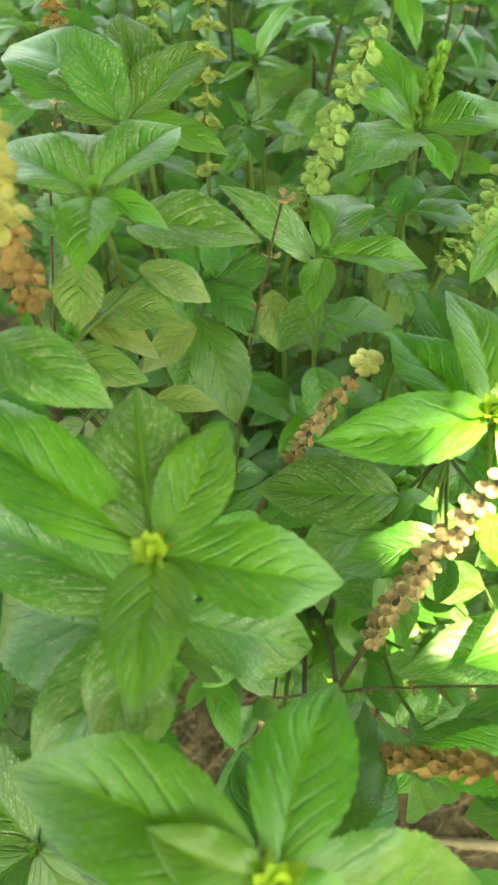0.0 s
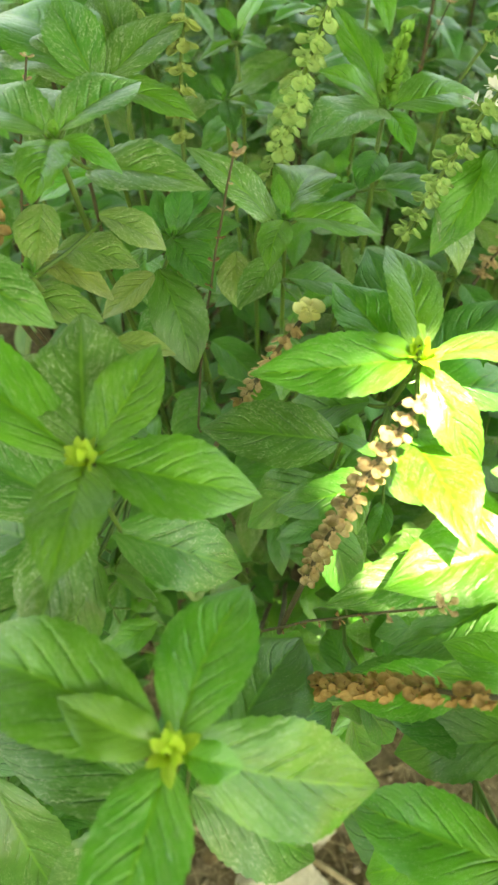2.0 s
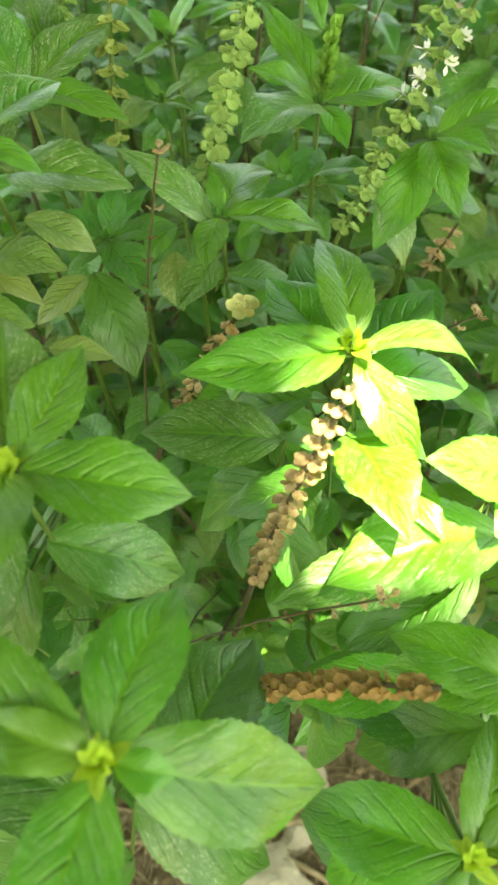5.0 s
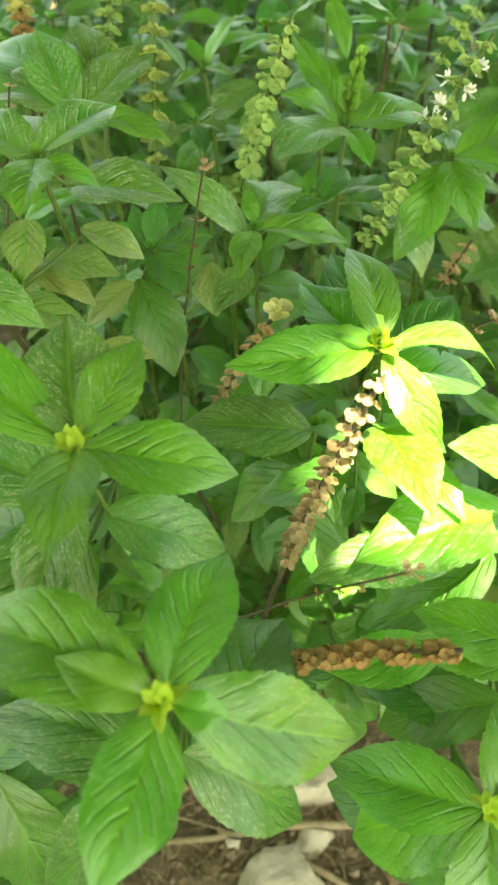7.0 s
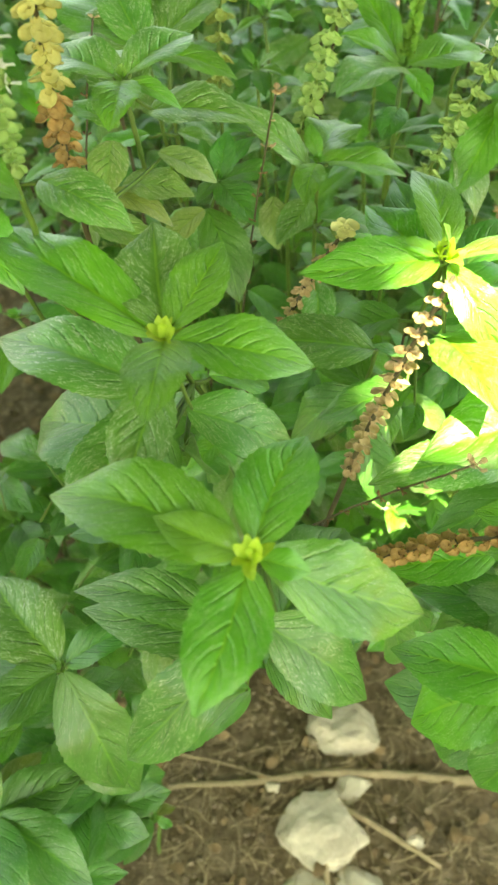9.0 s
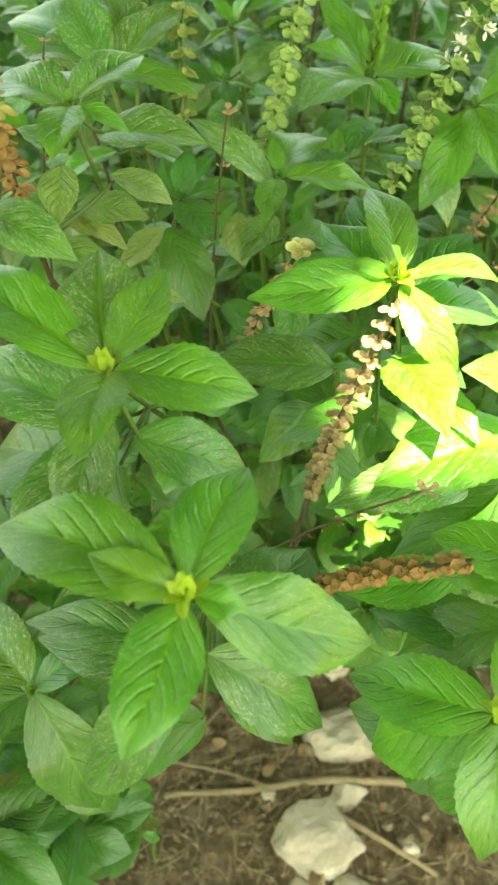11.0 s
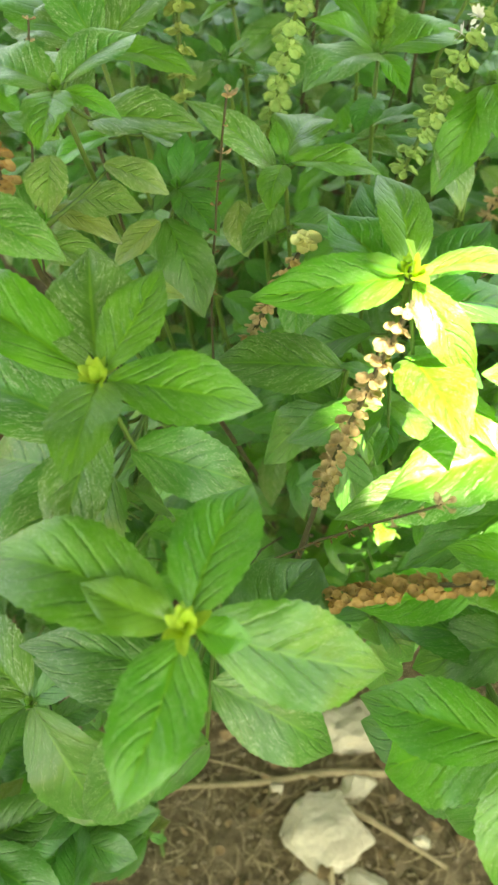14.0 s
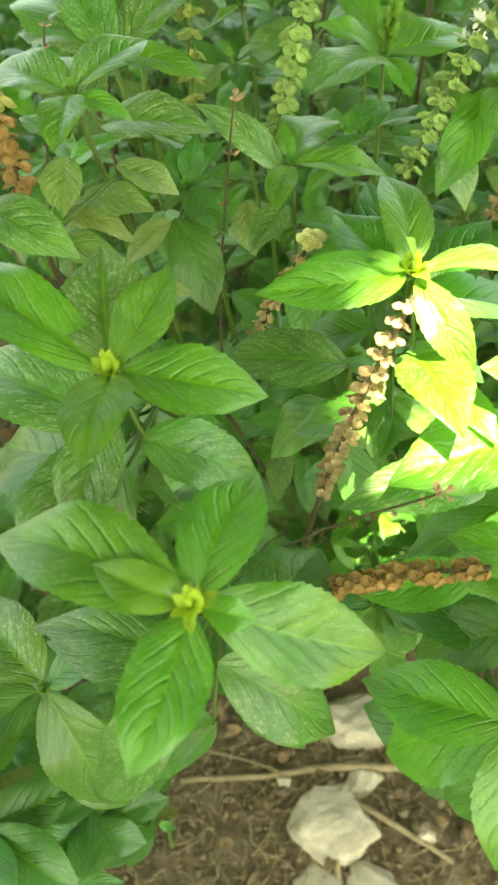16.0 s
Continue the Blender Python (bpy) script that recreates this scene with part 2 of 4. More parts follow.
def bend(a, b, n, sag=(0, 0, 0), wob=0.0, seed=0):
    """n + 1 points from a to b, bowed by sag and shaken a little."""
    a, b, sag, rnd = Vector(a), Vector(b), Vector(sag), random.Random(seed)
    out = []
    for i in range(n + 1):
        t = i / n
        p = a.lerp(b, t) + sag * 4 * t * (1 - t)
        if 0 < i < n:
            p += Vector((rnd.uniform(-wob, wob), rnd.uniform(-wob, wob), rnd.uniform(-wob, wob)))
        out.append(p)
    return out


def blade(bm, base, tip, width, roll, arch, seed, nu=48, nv=14, mat=0, widest=None):
    """A basil leaf: ovate, toothed, cupped along the midrib and quilted between curved side veins."""
    rnd = random.Random(seed)
    base, tip = Vector(base), Vector(tip)
    way = tip - base
    length = way.length
    x = way.normalized()
    side = Vector((0, -0.34, 0.94)).cross(x)
    side = side.normalized() if side.length > 0.05 else Vector((1, 0, 0))
    y = Matrix.Rotation(radians(roll), 3, x) @ side
    z = x.cross(y).normalized()
    fold = rnd.uniform(0.20, 0.46)
    rough = rnd.uniform(0.2, 1.0)
    sway = rnd.uniform(-0.05, 0.05)
    twist = rnd.uniform(-0.25, 0.25)
    phase = rnd.uniform(0, 6.28)
    wave = rnd.uniform(0.012, 0.035)
    usual = rnd.uniform(0.40, 0.50)
    widest = widest or usual
    uv = bm.loops.layers.uv.verify()
    rows = []
    teeth = max(6, round(length / 0.0056))
    p = math.log(0.5) / math.log(widest)
    for i in range(nu + 1):
        u = i / nu
        q = max(u, 1e-5) ** p
        f = (4 * q * (1 - q)) ** (0.80 + 0.34 * u) if 0 < u < 1 else 0.0
        f = f * (1 - 0.10 * max(0, u - 0.72) / 0.28)
        tooth = 1 + (0.075 * (((u * teeth) % 1.0) - 0.5) if 0.22 < u < 0.97 else 0)
        half = length * width * 0.5 * f * tooth + (0.0007 if 0 < i < nu else 0.0002)
        row = []
        for j in range(nv + 1):
            v = 2 * j / nv - 1
            a = abs(v)
            s = u * VEINS - SWEEP * a ** 1.15 + 0.4 * (v > 0) + 0.4 * noise.noise(Vector((u * 3 + seed * 0.37, v * 1.5, 0)))
            quilt = abs(math.sin(math.pi * (s + 0.12 * math.sin(phase + 9 * u)))) ** 0.7 * (1 - a ** 1.6) * min(1, a * 6) * math.sin(math.pi * min(1, u * 1.05)) ** 0.5
            lift = arch * length * 4 * u * (1 - u)
            h = lift + fold * half * (a ** 1.4) - 0.55 * fold * half * a ** 3
            h += (0.008 * rough + 0.004) * length * quilt
            h -= 0.010 * length * math.exp(-(v / 0.13) ** 2) * (1 - u)
            h += wave * length * f * a * math.sin(phase + 11 * u + 1.6 * (v > 0)) + twist * half * v * (u - 0.3)
            co = base + x * (u * length - 0.04 * half * a) + y * (half * v + sway * length * math.sin(math.pi * u)) + z * h
            row.append((bm.verts.new(co), (u, j / nv)))
        rows.append(row)
    for i in range(nu):
        for j in range(nv):
            quad = (rows[i][j], rows[i + 1][j], rows[i + 1][j + 1], rows[i][j + 1])
            face = bm.faces.new([q[0] for q in quad])
            face.material_index = mat
            for lp, q in zip(face.loops, quad):
                lp[uv].uv = q[1]


COUNT = [0]
STEMS = {}


def shoot(top, foot, label, pale_tip=False, lower=0):
    """A basil shoot: an Empty at its foot, a squarish stem, and a tuft of young leaves at the top."""
    top = Vector(top)
    COUNT[0] += 1
    ob = thing("basil_shoot", (foot[0], foot[1], ground_z(*foot)), label, "basil plant", "basil shoots")
    line = bend((foot[0], foot[1], ground_z(*foot) - 0.02), top - Vector((0, 0, 0.004)), 12, (0, 0.03, 0.05), 0.003, COUNT[0])
    bm = bmesh.new()
    tube(bm, line, [0.0027 - 0.0011 * i / 12 for i in range(13)], 8)
    part("stem", bm, STEM, ob)
    STEMS[ob.name] = line
    rnd = random.Random(COUNT[0] * 7)
    bm = bmesh.new()
    for k in range(11):
        a = k * 2.4 + rnd.uniform(-0.3, 0.3)
        r = (0.0022 + 0.0012 * k * rnd.uniform(0.7, 1.2)) * (1 if pale_tip else 0.55)
        tip = top + Vector((math.cos(a) * r, math.sin(a) * r, (0.0125 - 0.0011 * k) * (1 if pale_tip else 0.6)))
        blade(bm, top + Vector((0, 0, -0.002)), tip, 0.42, rnd.uniform(-40, 40), rnd.uniform(0.02, 0.12), k, 10, 6)
    part("bud_tuft", bm, BUD if pale_tip else LEAF["fresh"], ob, "yellow-green tuft of young leaves" if pale_tip else "")
    turn = rnd.uniform(0, 3)
    for k in range(lower):
        at = line[max(1, 11 - k)]
        for h in (0, math.pi):
            a = turn + k * math.pi / 2 + h + rnd.uniform(-0.3, 0.3)
            out = Vector((math.cos(a), math.sin(a), 0))
            n, fall = rnd.uniform(0.045, 0.066), rnd.uniform(0.15, 0.6)
            b = at + out * 0.012
            leaf(ob, rnd.choice(("dark", "dark", "speck", "fresh")), b, b + (out * math.cos(fall) - Vector((0, 0, math.sin(fall)))) * n, rnd.uniform(0.45, 0.55), rnd.uniform(-10, 10), 0.1)
    return ob


def leaf(ob, kind, base, tip, width, roll, arch, widest=None):
    """One leaf with its leafstalk, hung on the shoot's stem."""
    COUNT[0] += 1
    bm = bmesh.new()
    blade(bm, base, tip, width, roll, arch, COUNT[0], widest=widest)
    line = STEMS[ob.name]
    b = Vector(base)
    low = min(line, key=lambda p: (p - b - Vector((0, 0, -0.012))).length)
    out = (Vector(tip) - b).normalized()
    lf = part("leaf", bm, LEAF[kind], ob)
    if (low - b).length < 0.09:
        bm = bmesh.new()
        tube(bm, bend(low, b + out * 0.004, 4, (0, 0, -0.002)), [0.0015, 0.0014, 0.0013, 0.0012, 0.0009], 6)
        part("leafstalk", bm, STEM, lf)
    return lf


def calyx(bm, at, out, up, size, rnd, mat=0):
    """A seed cup: a thin round dished lip with a raised rim on a short narrow tube, and a small lower lip."""
    out = out.normalized()
    side = out.cross(up).normalized()
    up = side.cross(out).normalized()
    r = size * rnd.uniform(0.72, 0.90)
    mid = at + out * size * 0.30 + up * r * 0.85
    n = 11
    warp = [rnd.uniform(-0.09, 0.09) for _ in range(n)]
    hub = bm.verts.new(mid - out * size * 0.14 - up * r * 0.25)
    rings = []
    for f, lift in ((0.62, -0.08), (0.92, 0.02), (1.0, 0.16)):
        rings.append([bm.verts.new(mid + (up * math.sin(2 * math.pi * k / n) + side * math.cos(2 * math.pi * k / n)) * r * f * (1 + 0.6 * warp[k])
                                   + out * size * (lift + warp[k] + 0.10 * abs(math.cos(2 * math.pi * k / n)))) for k in range(n)])
    for k in range(n):
        q = (k + 1) % n
        bm.faces.new((hub, rings[0][k], rings[0][q])).material_index = mat
        for a, b in zip(rings, rings[1:]):
            bm.faces.new((a[k], b[k], b[q], a[q])).material_index = mat
    # the narrow tube behind it and the short lower lip with two teeth
    neck = [[bm.verts.new(at + out * size * d + up * r * g + (side * math.cos(1.2566 * k) + up * math.sin(1.2566 * k)) * size * w) for k in range(5)]
            for d, g, w in ((-0.15, 0.0, 0.10), (0.18, 0.12, 0.30), (0.42, 0.22, 0.33))]
    for a, b in zip(neck, neck[1:]):
        for k in range(5):
            bm.faces.new((a[k], b[k], b[(k + 1) % 5], a[(k + 1) % 5])).material_index = mat
    low = at + out * size * 0.35
    lip = [bm.verts.new(low + side * size * x - up * size * y + out * size * z) for x, y, z in
           ((-0.28, 0.0, 0), (0.28, 0.0, 0), (0.34, 0.42, 0.22), (0.16, 0.62, 0.34), (0, 0.40, 0.24), (-0.16, 0.62, 0.34), (-0.34, 0.42, 0.22))]
    bm.faces.new(lip).material_index = mat


def floret(bm, at, out, up, size, mat=1):
    """A small white two-lipped flower with long stamens."""
    out, up = out.normalized(), up.normalized()
    side = out.cross(up).normalized()
    for a in (-1.1, -0.4, 0.4, 1.1, 3.14):
        d = (side * math.sin(a) + up * math.cos(a)).normalized()
        p = at + out * size * 0.5
        e = p + d * size * 1.3 + out * size * 0.6
        w = side * math.cos(a) - up * math.sin(a)
        mid = p.lerp(e, 0.6)
        q = [bm.verts.new(v) for v in (p, mid + w * size * 0.42, e + w * size * 0.15, e - w * size * 0.15, mid - w * size * 0.42)]
        bm.faces.new(q).material_index = mat
    for a in (-0.3, 0.3):
        tube(bm, bend(at, at + out * size * 2.6 - up * size * 0.5 + side * a * size, 3, up * size * 0.2), [size * 0.06] * 4, 4, mat)


SPIKE = {
    "green": ("pale green basil flower spike with round seed cups", STEM),
    "olive": ("olive-yellow basil flower spike with ripening seed cups", STEM),
    "white": ("pale green basil flower spike bearing white flowers", STEM),
    "ochre": ("yellow and brown basil seed spike drying from below", STEM_OLD),
    "dry": ("dry brown basil seed spike with papery cups", STEM_OLD),
    "drytop": ("dry brown basil seed spike with pale yellow tip", STEM_OLD),
    "brown": ("dark brown basil seed spike lying over green leaves", STEM_OLD),
    "dark": ("dark brown dead basil seed spike", STEM_OLD),
    "bare": ("bare dead brown basil flower stalk", STEM_OLD),
    "bud": ("bright green young basil bud spike", STEM),
}


def spike(kind, top, bottom, whorls, size):
    """A basil flower spike: a stalk down to the ground and whorls of six seed cups, each whorl a part."""
    COUNT[0] += 1
    rnd = random.Random(COUNT[0] * 13)
    top, bottom = Vector(top), Vector(bottom)
    axis = (top - bottom).normalized()
    label, stalk_mat = SPIKE[kind]
    foot = Vector((bottom.x * 0.9, max(bottom.y + 0.12, 0.66 + 0.1 * rnd.random()), 0))
    foot.z = ground_z(foot.x, foot.y)
    ob = thing("flower_spike", foot, label, "flower spike", "basil flower spikes")
    mid = bottom - axis * 0.06
    line = bend(foot - Vector((0, 0, 0.02)), mid, 8, (0, 0.03, 0.04), 0.002, COUNT[0])[:-1] + bend(mid, top, 10, axis.cross(Vector((0.3, 1, 0))) * 0.004, 0.0006, COUNT[0])
    bm = bmesh.new()
    n = len(line)
    thin, thick = (0.0007, 0.0012) if kind == "bare" else (0.0013, 0.0028)
    tube(bm, line, [thick + (thin - thick) * (i / (n - 1)) ** 0.7 for i in range(n)], 7)
    part("stalk", bm, stalk_mat, ob)
    upper = line[8:]
    a0 = rnd.uniform(0, 3)
    side = axis.cross(Vector((0.2, 0.4, 1) if abs(axis.z) < 0.8 else (1, 0.2, 0))).normalized()
    other = axis.cross(side)
    for w in range(whorls):
        t = (w + 0.4) / whorls if kind != "bare" else (w + 0.98) / whorls
        s = 0.06 / ((top - mid).length) + t * (1 - 0.06 / ((top - mid).length))
        k = s * (len(upper) - 1)
        at = upper[int(k)].lerp(upper[min(int(k) + 1, len(upper) - 1)], k - int(k))
        bm = bmesh.new()
        mats = [CALYX.get(kind, CALYX["green"])]
        cups, blooms = [], []
        if kind == "bare":
            if rnd.random() < 0.12 and t < 0.8:
                continue
            for q in range(rnd.choice((2, 3, 4)) + 3 * (t > 0.93)):
                a = a0 + rnd.uniform(0, 6.28)
                out = side * math.cos(a) + other * math.sin(a) + axis * 0.3
                tube(bm, bend(at, at + out * 0.004, 2, axis * -0.0005), [0.0005, 0.0004, 0.0007], 5)
                if size > 0.001 and (t > 0.93 or 0.72 < t < 0.86 and q == 0):
                    calyx(bm, at + out * 0.003, out * 0.6 - Vector((0, 0, 0.9)), out + axis * 0.5, 0.0026, rnd)
            mats = [CALYX["dark"] if t < 0.72 else CALYX["dry"]]
        elif kind == "bud":
            for q in range(10):
                a = a0 + w * 0.5 + q * math.pi / 5
                out = side * math.cos(a) + other * math.sin(a)
                at2 = at + out * 0.001
                reach = size * (0.95 - 0.70 * t) * rnd.uniform(0.8, 1.15)
                blade(bm, at2, at2 + out * reach + axis * size * rnd.uniform(0.2, 0.9), 0.85, rnd.uniform(-50, 50), 0.18, q, 6, 4)
            mats = [CALYX["bud"]]
        else:
            if kind == "white":
                mats = [CALYX["green"], CALYX["petal"]]
            if kind == "ochre":
                mats = [CALYX["brown"] if t < 0.4 else CALYX["ochre"]]
            if kind == "drytop":
                mats = [CALYX["cream"] if t > 0.92 else CALYX["dry"]]
            grow = 0.72 + 0.34 * math.sin(math.pi * min(1, 0.2 + t * 0.62))
            if kind == "drytop":
                grow = 0.7 + 0.25 * (t > 0.9)
            shut = t > 0.9 and kind in ("green", "white", "olive")
            for q in range(6):
                if kind in ("dry", "dark", "ochre", "brown") and rnd.random() < 0.10:
                    continue
                a = a0 + w * 0.5 + q * math.pi / 3 + rnd.uniform(-0.2, 0.2)
                out = side * math.cos(a) + other * math.sin(a)
                big = size * grow * (0.7 if shut else 1) * rnd.uniform(0.85, 1.15)
                drop = rnd.uniform(-0.5, 0.0) if kind != "drytop" or t < 0.9 else 0.4
                root = at + out * big * 0.5
                tube(bm, [at, at + out * big * 0.4, root], [0.0006] * 3, 4, 0)
                skew = Vector((rnd.uniform(-0.5, 0.5), rnd.uniform(-0.5, 0.5), rnd.uniform(-0.2, 0.5)))
                if kind == "drytop" and t > 0.9:
                    if q == 5:
                        continue
                    ahead = (axis + Vector((0, -0.9, 0.9))).normalized()
                    left = ahead.cross(Vector((1, 0, 0.1))).normalized()
                    ray = left * math.cos(q * 1.257 + 0.3) + ahead.cross(left) * math.sin(q * 1.257 + 0.3)
                    cups.append(bmesh.new())
                    calyx(cups[-1], top + ahead * 0.001 + ray * big * 0.22, ahead + ray * 0.10, ray, big * 1.1, rnd)
                    continue
                lean = {"dry": (0.35, 0.85), "brown": (0.75, 0.5), "green": (0.4, 0.85), "white": (0.4, 0.85), "olive": (0.4, 0.85), "ochre": (0.5, 0.75)}.get(kind, (0.6, 0.65))
                face = out * lean[0] * rnd.uniform(0.7, 1.3) + axis * lean[1] * rnd.uniform(0.7, 1.3) + skew * 0.4
                cups.append(bmesh.new())
                calyx(cups[-1], root + axis * rnd.uniform(-0.002, 0.002), face, out - axis * 0.3 + skew * 0.2, big, rnd)
                if kind == "white" and t > 0.5 and rnd.random() < 0.3:
                    blooms.append(bmesh.new())
                    floret(blooms[-1], root + out * big * 0.5, out + axis * 0.2, axis, size * 0.8, 0)
        whorl = part("whorl", bm, mats[:1], ob)
        for cup in cups:
            part("seed_cup", cup, mats[:1], whorl)
        for bloom in blooms:
            part("flower", bloom, CALYX["petal"], whorl, "small white flower")
    return ob


# ---- the ground ----
def ground_z(x, y):
    """Height of the soil: level by the path, rising a little under the far plants."""
    rise = 0.10 * max(0.0, y - 0.55) if y < 3 else 0.245
    if abs(x) > 4 or y < -3 or y > 6:
        return rise
    p = Vector((x * 3.1, y * 3.1, 0.3))
    return rise + 0.018 * noise.noise(p) + 0.008 * noise.noise(p * 4.3)


def build_ground():
    bm = bmesh.new()

    def edges(lo, hi, step, far):
        inner = [lo + step * i for i in range(int((hi - lo) / step) + 1)]
        grow = [step * 2 * 1.45 ** i for i in range(26)]
        up, d = [], 0
        for g in grow:
            d += g
            if d > far:
                break
            up.append(d)
        return [lo - d for d in reversed(up)] + inner + [inner[-1] + d for d in up]
    xs, ys = edges(-1.2, 1.2, 0.024, 900), edges(-0.4, 2.2, 0.024, 900)
    grid = []
    for y in ys:
        row = []
        for x in xs:
            z = ground_z(x, y)
            if -1.3 < x < 1.3 and -0.5 < y < 2.3:
                q = Vector((x, y, 0.7))
                z += 0.007 * noise.noise(q * 38) + 0.004 * noise.noise(q * 90)
            row.append(bm.verts.new((x, y, z)))
        grid.append(row)
    for r, s in zip(grid, grid[1:]):
        for i in range(len(r) - 1):
            bm.faces.new((r[i], r[i + 1], s[i + 1], s[i]))
    ob = new("ground", mesh_of(bm, "ground", [SOIL]))
    return tagged(ob, "bare brown garden soil with crumbs and grit", "ground", "", "structure")


build_ground()


def rock(name, x, y, size, squash, label, seed, mat, category="stone", sink=0.3, group="stones"):
    """A worn stone: an uneven faceted lump half sunk in the soil."""
    rnd = random.Random(seed)
    bm = bmesh.new()
    bmesh.ops.create_icosphere(bm, subdivisions=4, radius=1.0)
    off = Vector((seed * 1.7, seed * 0.9, seed * 2.3))
    planes = [(Vector((rnd.gauss(0, 1), rnd.gauss(0, 1), rnd.gauss(0.2, 0.7))).normalized(), rnd.uniform(0.58, 0.88)) for _ in range(13)]
    for v in bm.verts:
        p = v.co.copy()
        for nrm, d in planes:
            k = p.dot(nrm) - d
            if k > 0:
                p -= nrm * k * 0.98
        p *= 1 + 0.16 * noise.noise(p * 1.6 + off) + 0.09 * noise.noise(p * 4 + off) + 0.05 * noise.noise(p * 9 + off) + 0.022 * noise.noise(p * 22 + off)
        v.co = Vector((p.x * size[0], p.y * size[1], p.z * size[2]))
    me = mesh_of(bm, name, [mat])
    for f in me.polygons:
        f.use_smooth = False
    ob = new(name, me)
    ob.matrix_world = pose(x, y, ground_z(x, y) + size[2] * sink, rnd.uniform(-8, 8), rnd.uniform(-8, 8), squash)
    return tagged(ob, label, category, group)


# ---- stones, grit and litter on the bare soil ----

rock("stone", 0.164, 0.474, (0.064, 0.056, 0.026), 10, "pale angular stone lying on bare soil", 3, STONE)
rock("stone", 0.128, 0.318, (0.072, 0.052, 0.016), 30, "pale flat stone set in bare soil", 17, STONE)
rock("stone", 0.172, 0.385, (0.036, 0.026, 0.012), 35, "small pale stone beside larger stones", 6, STONE)
rock("stone", 0.188, 0.245, (0.052, 0.042, 0.014), -20, "pale worn stone set in bare soil", 8, STONE)
rock("stone", 0.112, 0.232, (0.050, 0.040, 0.014), 40, "pale worn stone sunk in bare soil", 9, STONE)
rock("stone", 0.055, 0.375, (0.014, 0.010, 0.008), 0, "small pale stone half buried in soil", 10, STONE)
rock("stone", 0.300, 0.680, (0.045, 0.034, 0.018), 15, "pale stone lying on soil under the shoots", 14, STONE)
rock("stone", 0.147, 0.608, (0.040, 0.032, 0.018), 60, "pale stone lying on soil under the shoots", 15, STONE)
rock("stone", 0.260, 0.320, (0.016, 0.012, 0.010), 0, "small pale stone half buried in soil", 12, STONE)


def grit():
    """Small pebbles and crumbs of soil scattered over the bare ground."""
    rnd = random.Random(31)
    ball = bmesh.new()
    bmesh.ops.create_icosphere(ball, subdivisions=1, radius=1.0)
    ball.verts.index_update()
    unit = [v.co.copy() for v in ball.verts]
    tris = [[v.index for v in f.verts] for f in ball.faces]
    ball.free()
    verts, faces = [], []
    for i in range(6500):
        x, y = rnd.uniform(-0.85, 0.6), rnd.uniform(0.08, 1.2)
        r = rnd.choice((0.0018, 0.0025, 0.003, 0.004, 0.0055)) * rnd.uniform(0.7, 1.4)
        if rnd.random() < 0.03:
            r *= 2.2
        m = pose(x, y, ground_z(x, y) + r * 0.2, rnd.uniform(0, 360), rnd.uniform(0, 360), 0) @ Matrix.Diagonal((r, r * rnd.uniform(0.6, 1), r * rnd.uniform(0.5, 0.9), 1))
        n = len(verts)
        verts += [m @ (p + Vector((rnd.uniform(-1, 1), rnd.uniform(-1, 1), rnd.uniform(-1, 1))) * 0.2) for p in unit]
        faces += [[n + k for k in t] for t in tris]
    me = bpy.data.meshes.new("grit")
    me.from_pydata(verts, [], faces)
    me.materials.append(PEBBLE)
    ob = new("grit", me)
    tagged(ob, "loose brown grit and soil crumbs", "gravel", "", "stuff")


def straw_litter():
    """Fine dry straws and broken leaf bits lying over the soil."""
    rnd = random.Random(37)
    bm = bmesh.new()
    for i in range(2600):
        x, y, a = (rnd.uniform(-0.5, 0.5), rnd.uniform(0.1, 0.75)) + (rnd.uniform(0, 3.14),) if i % 3 else (rnd.uniform(-1.1, -0.2), rnd.uniform(0.6, 1.9)) + (rnd.uniform(0, 3.14),)
        n = rnd.uniform(0.012, 0.06)
        d = Vector((math.cos(a), math.sin(a), 0)) * n
        p, q = Vector((x, y, ground_z(x, y) + 0.004)), Vector((x + d.x, y + d.y, ground_z(x + d.x, y + d.y) + rnd.uniform(0.003, 0.010)))
        tube(bm, bend(p, q, 4, (d.y * 0.12, -d.x * 0.12, 0.003), 0.001, i), [rnd.uniform(0.0003, 0.0008)] * 5, 4)
    for i in range(900):
        x, y, a = rnd.uniform(-1.1, 0.5), rnd.uniform(0.1, 1.8), rnd.uniform(0, 6.28)
        b = Vector((x, y, ground_z(x, y) + 0.005))
        n = rnd.uniform(0.008, 0.026) * (1.8 if y > 0.9 else 1)
        blade(bm, b, b + Vector((math.cos(a) * n, math.sin(a) * n, rnd.uniform(0.0, 0.006))), rnd.uniform(0.4, 0.7), rnd.uniform(-40, 40), 0.15, i, 6, 4, 1)
    ob = new("straw_litter", mesh_of(bm, "straw_litter", [TWIG, LITTER]))
    tagged(ob, "fine dry straws and broken leaf bits on soil", "plant litter", "", "stuff")


def twig(pts, radius, label):
    pts = [Vector((x, y, ground_z(x, y) + h)) for x, y, h in pts]
    line = []
    for i in range(len(pts) - 1):
        line += bend(pts[i], pts[i + 1], 5, (0, 0, 0.002), 0.0012, i)[: 5 if i < len(pts) - 2 else 6]
    bm = bmesh.new()
    tube(bm, line, [radius * (1 - 0.5 * k / len(line)) for k in range(len(line))], 8)
    tagged(new("twig", mesh_of(bm, "twig", [TWIG])), label, "twig", "twigs")


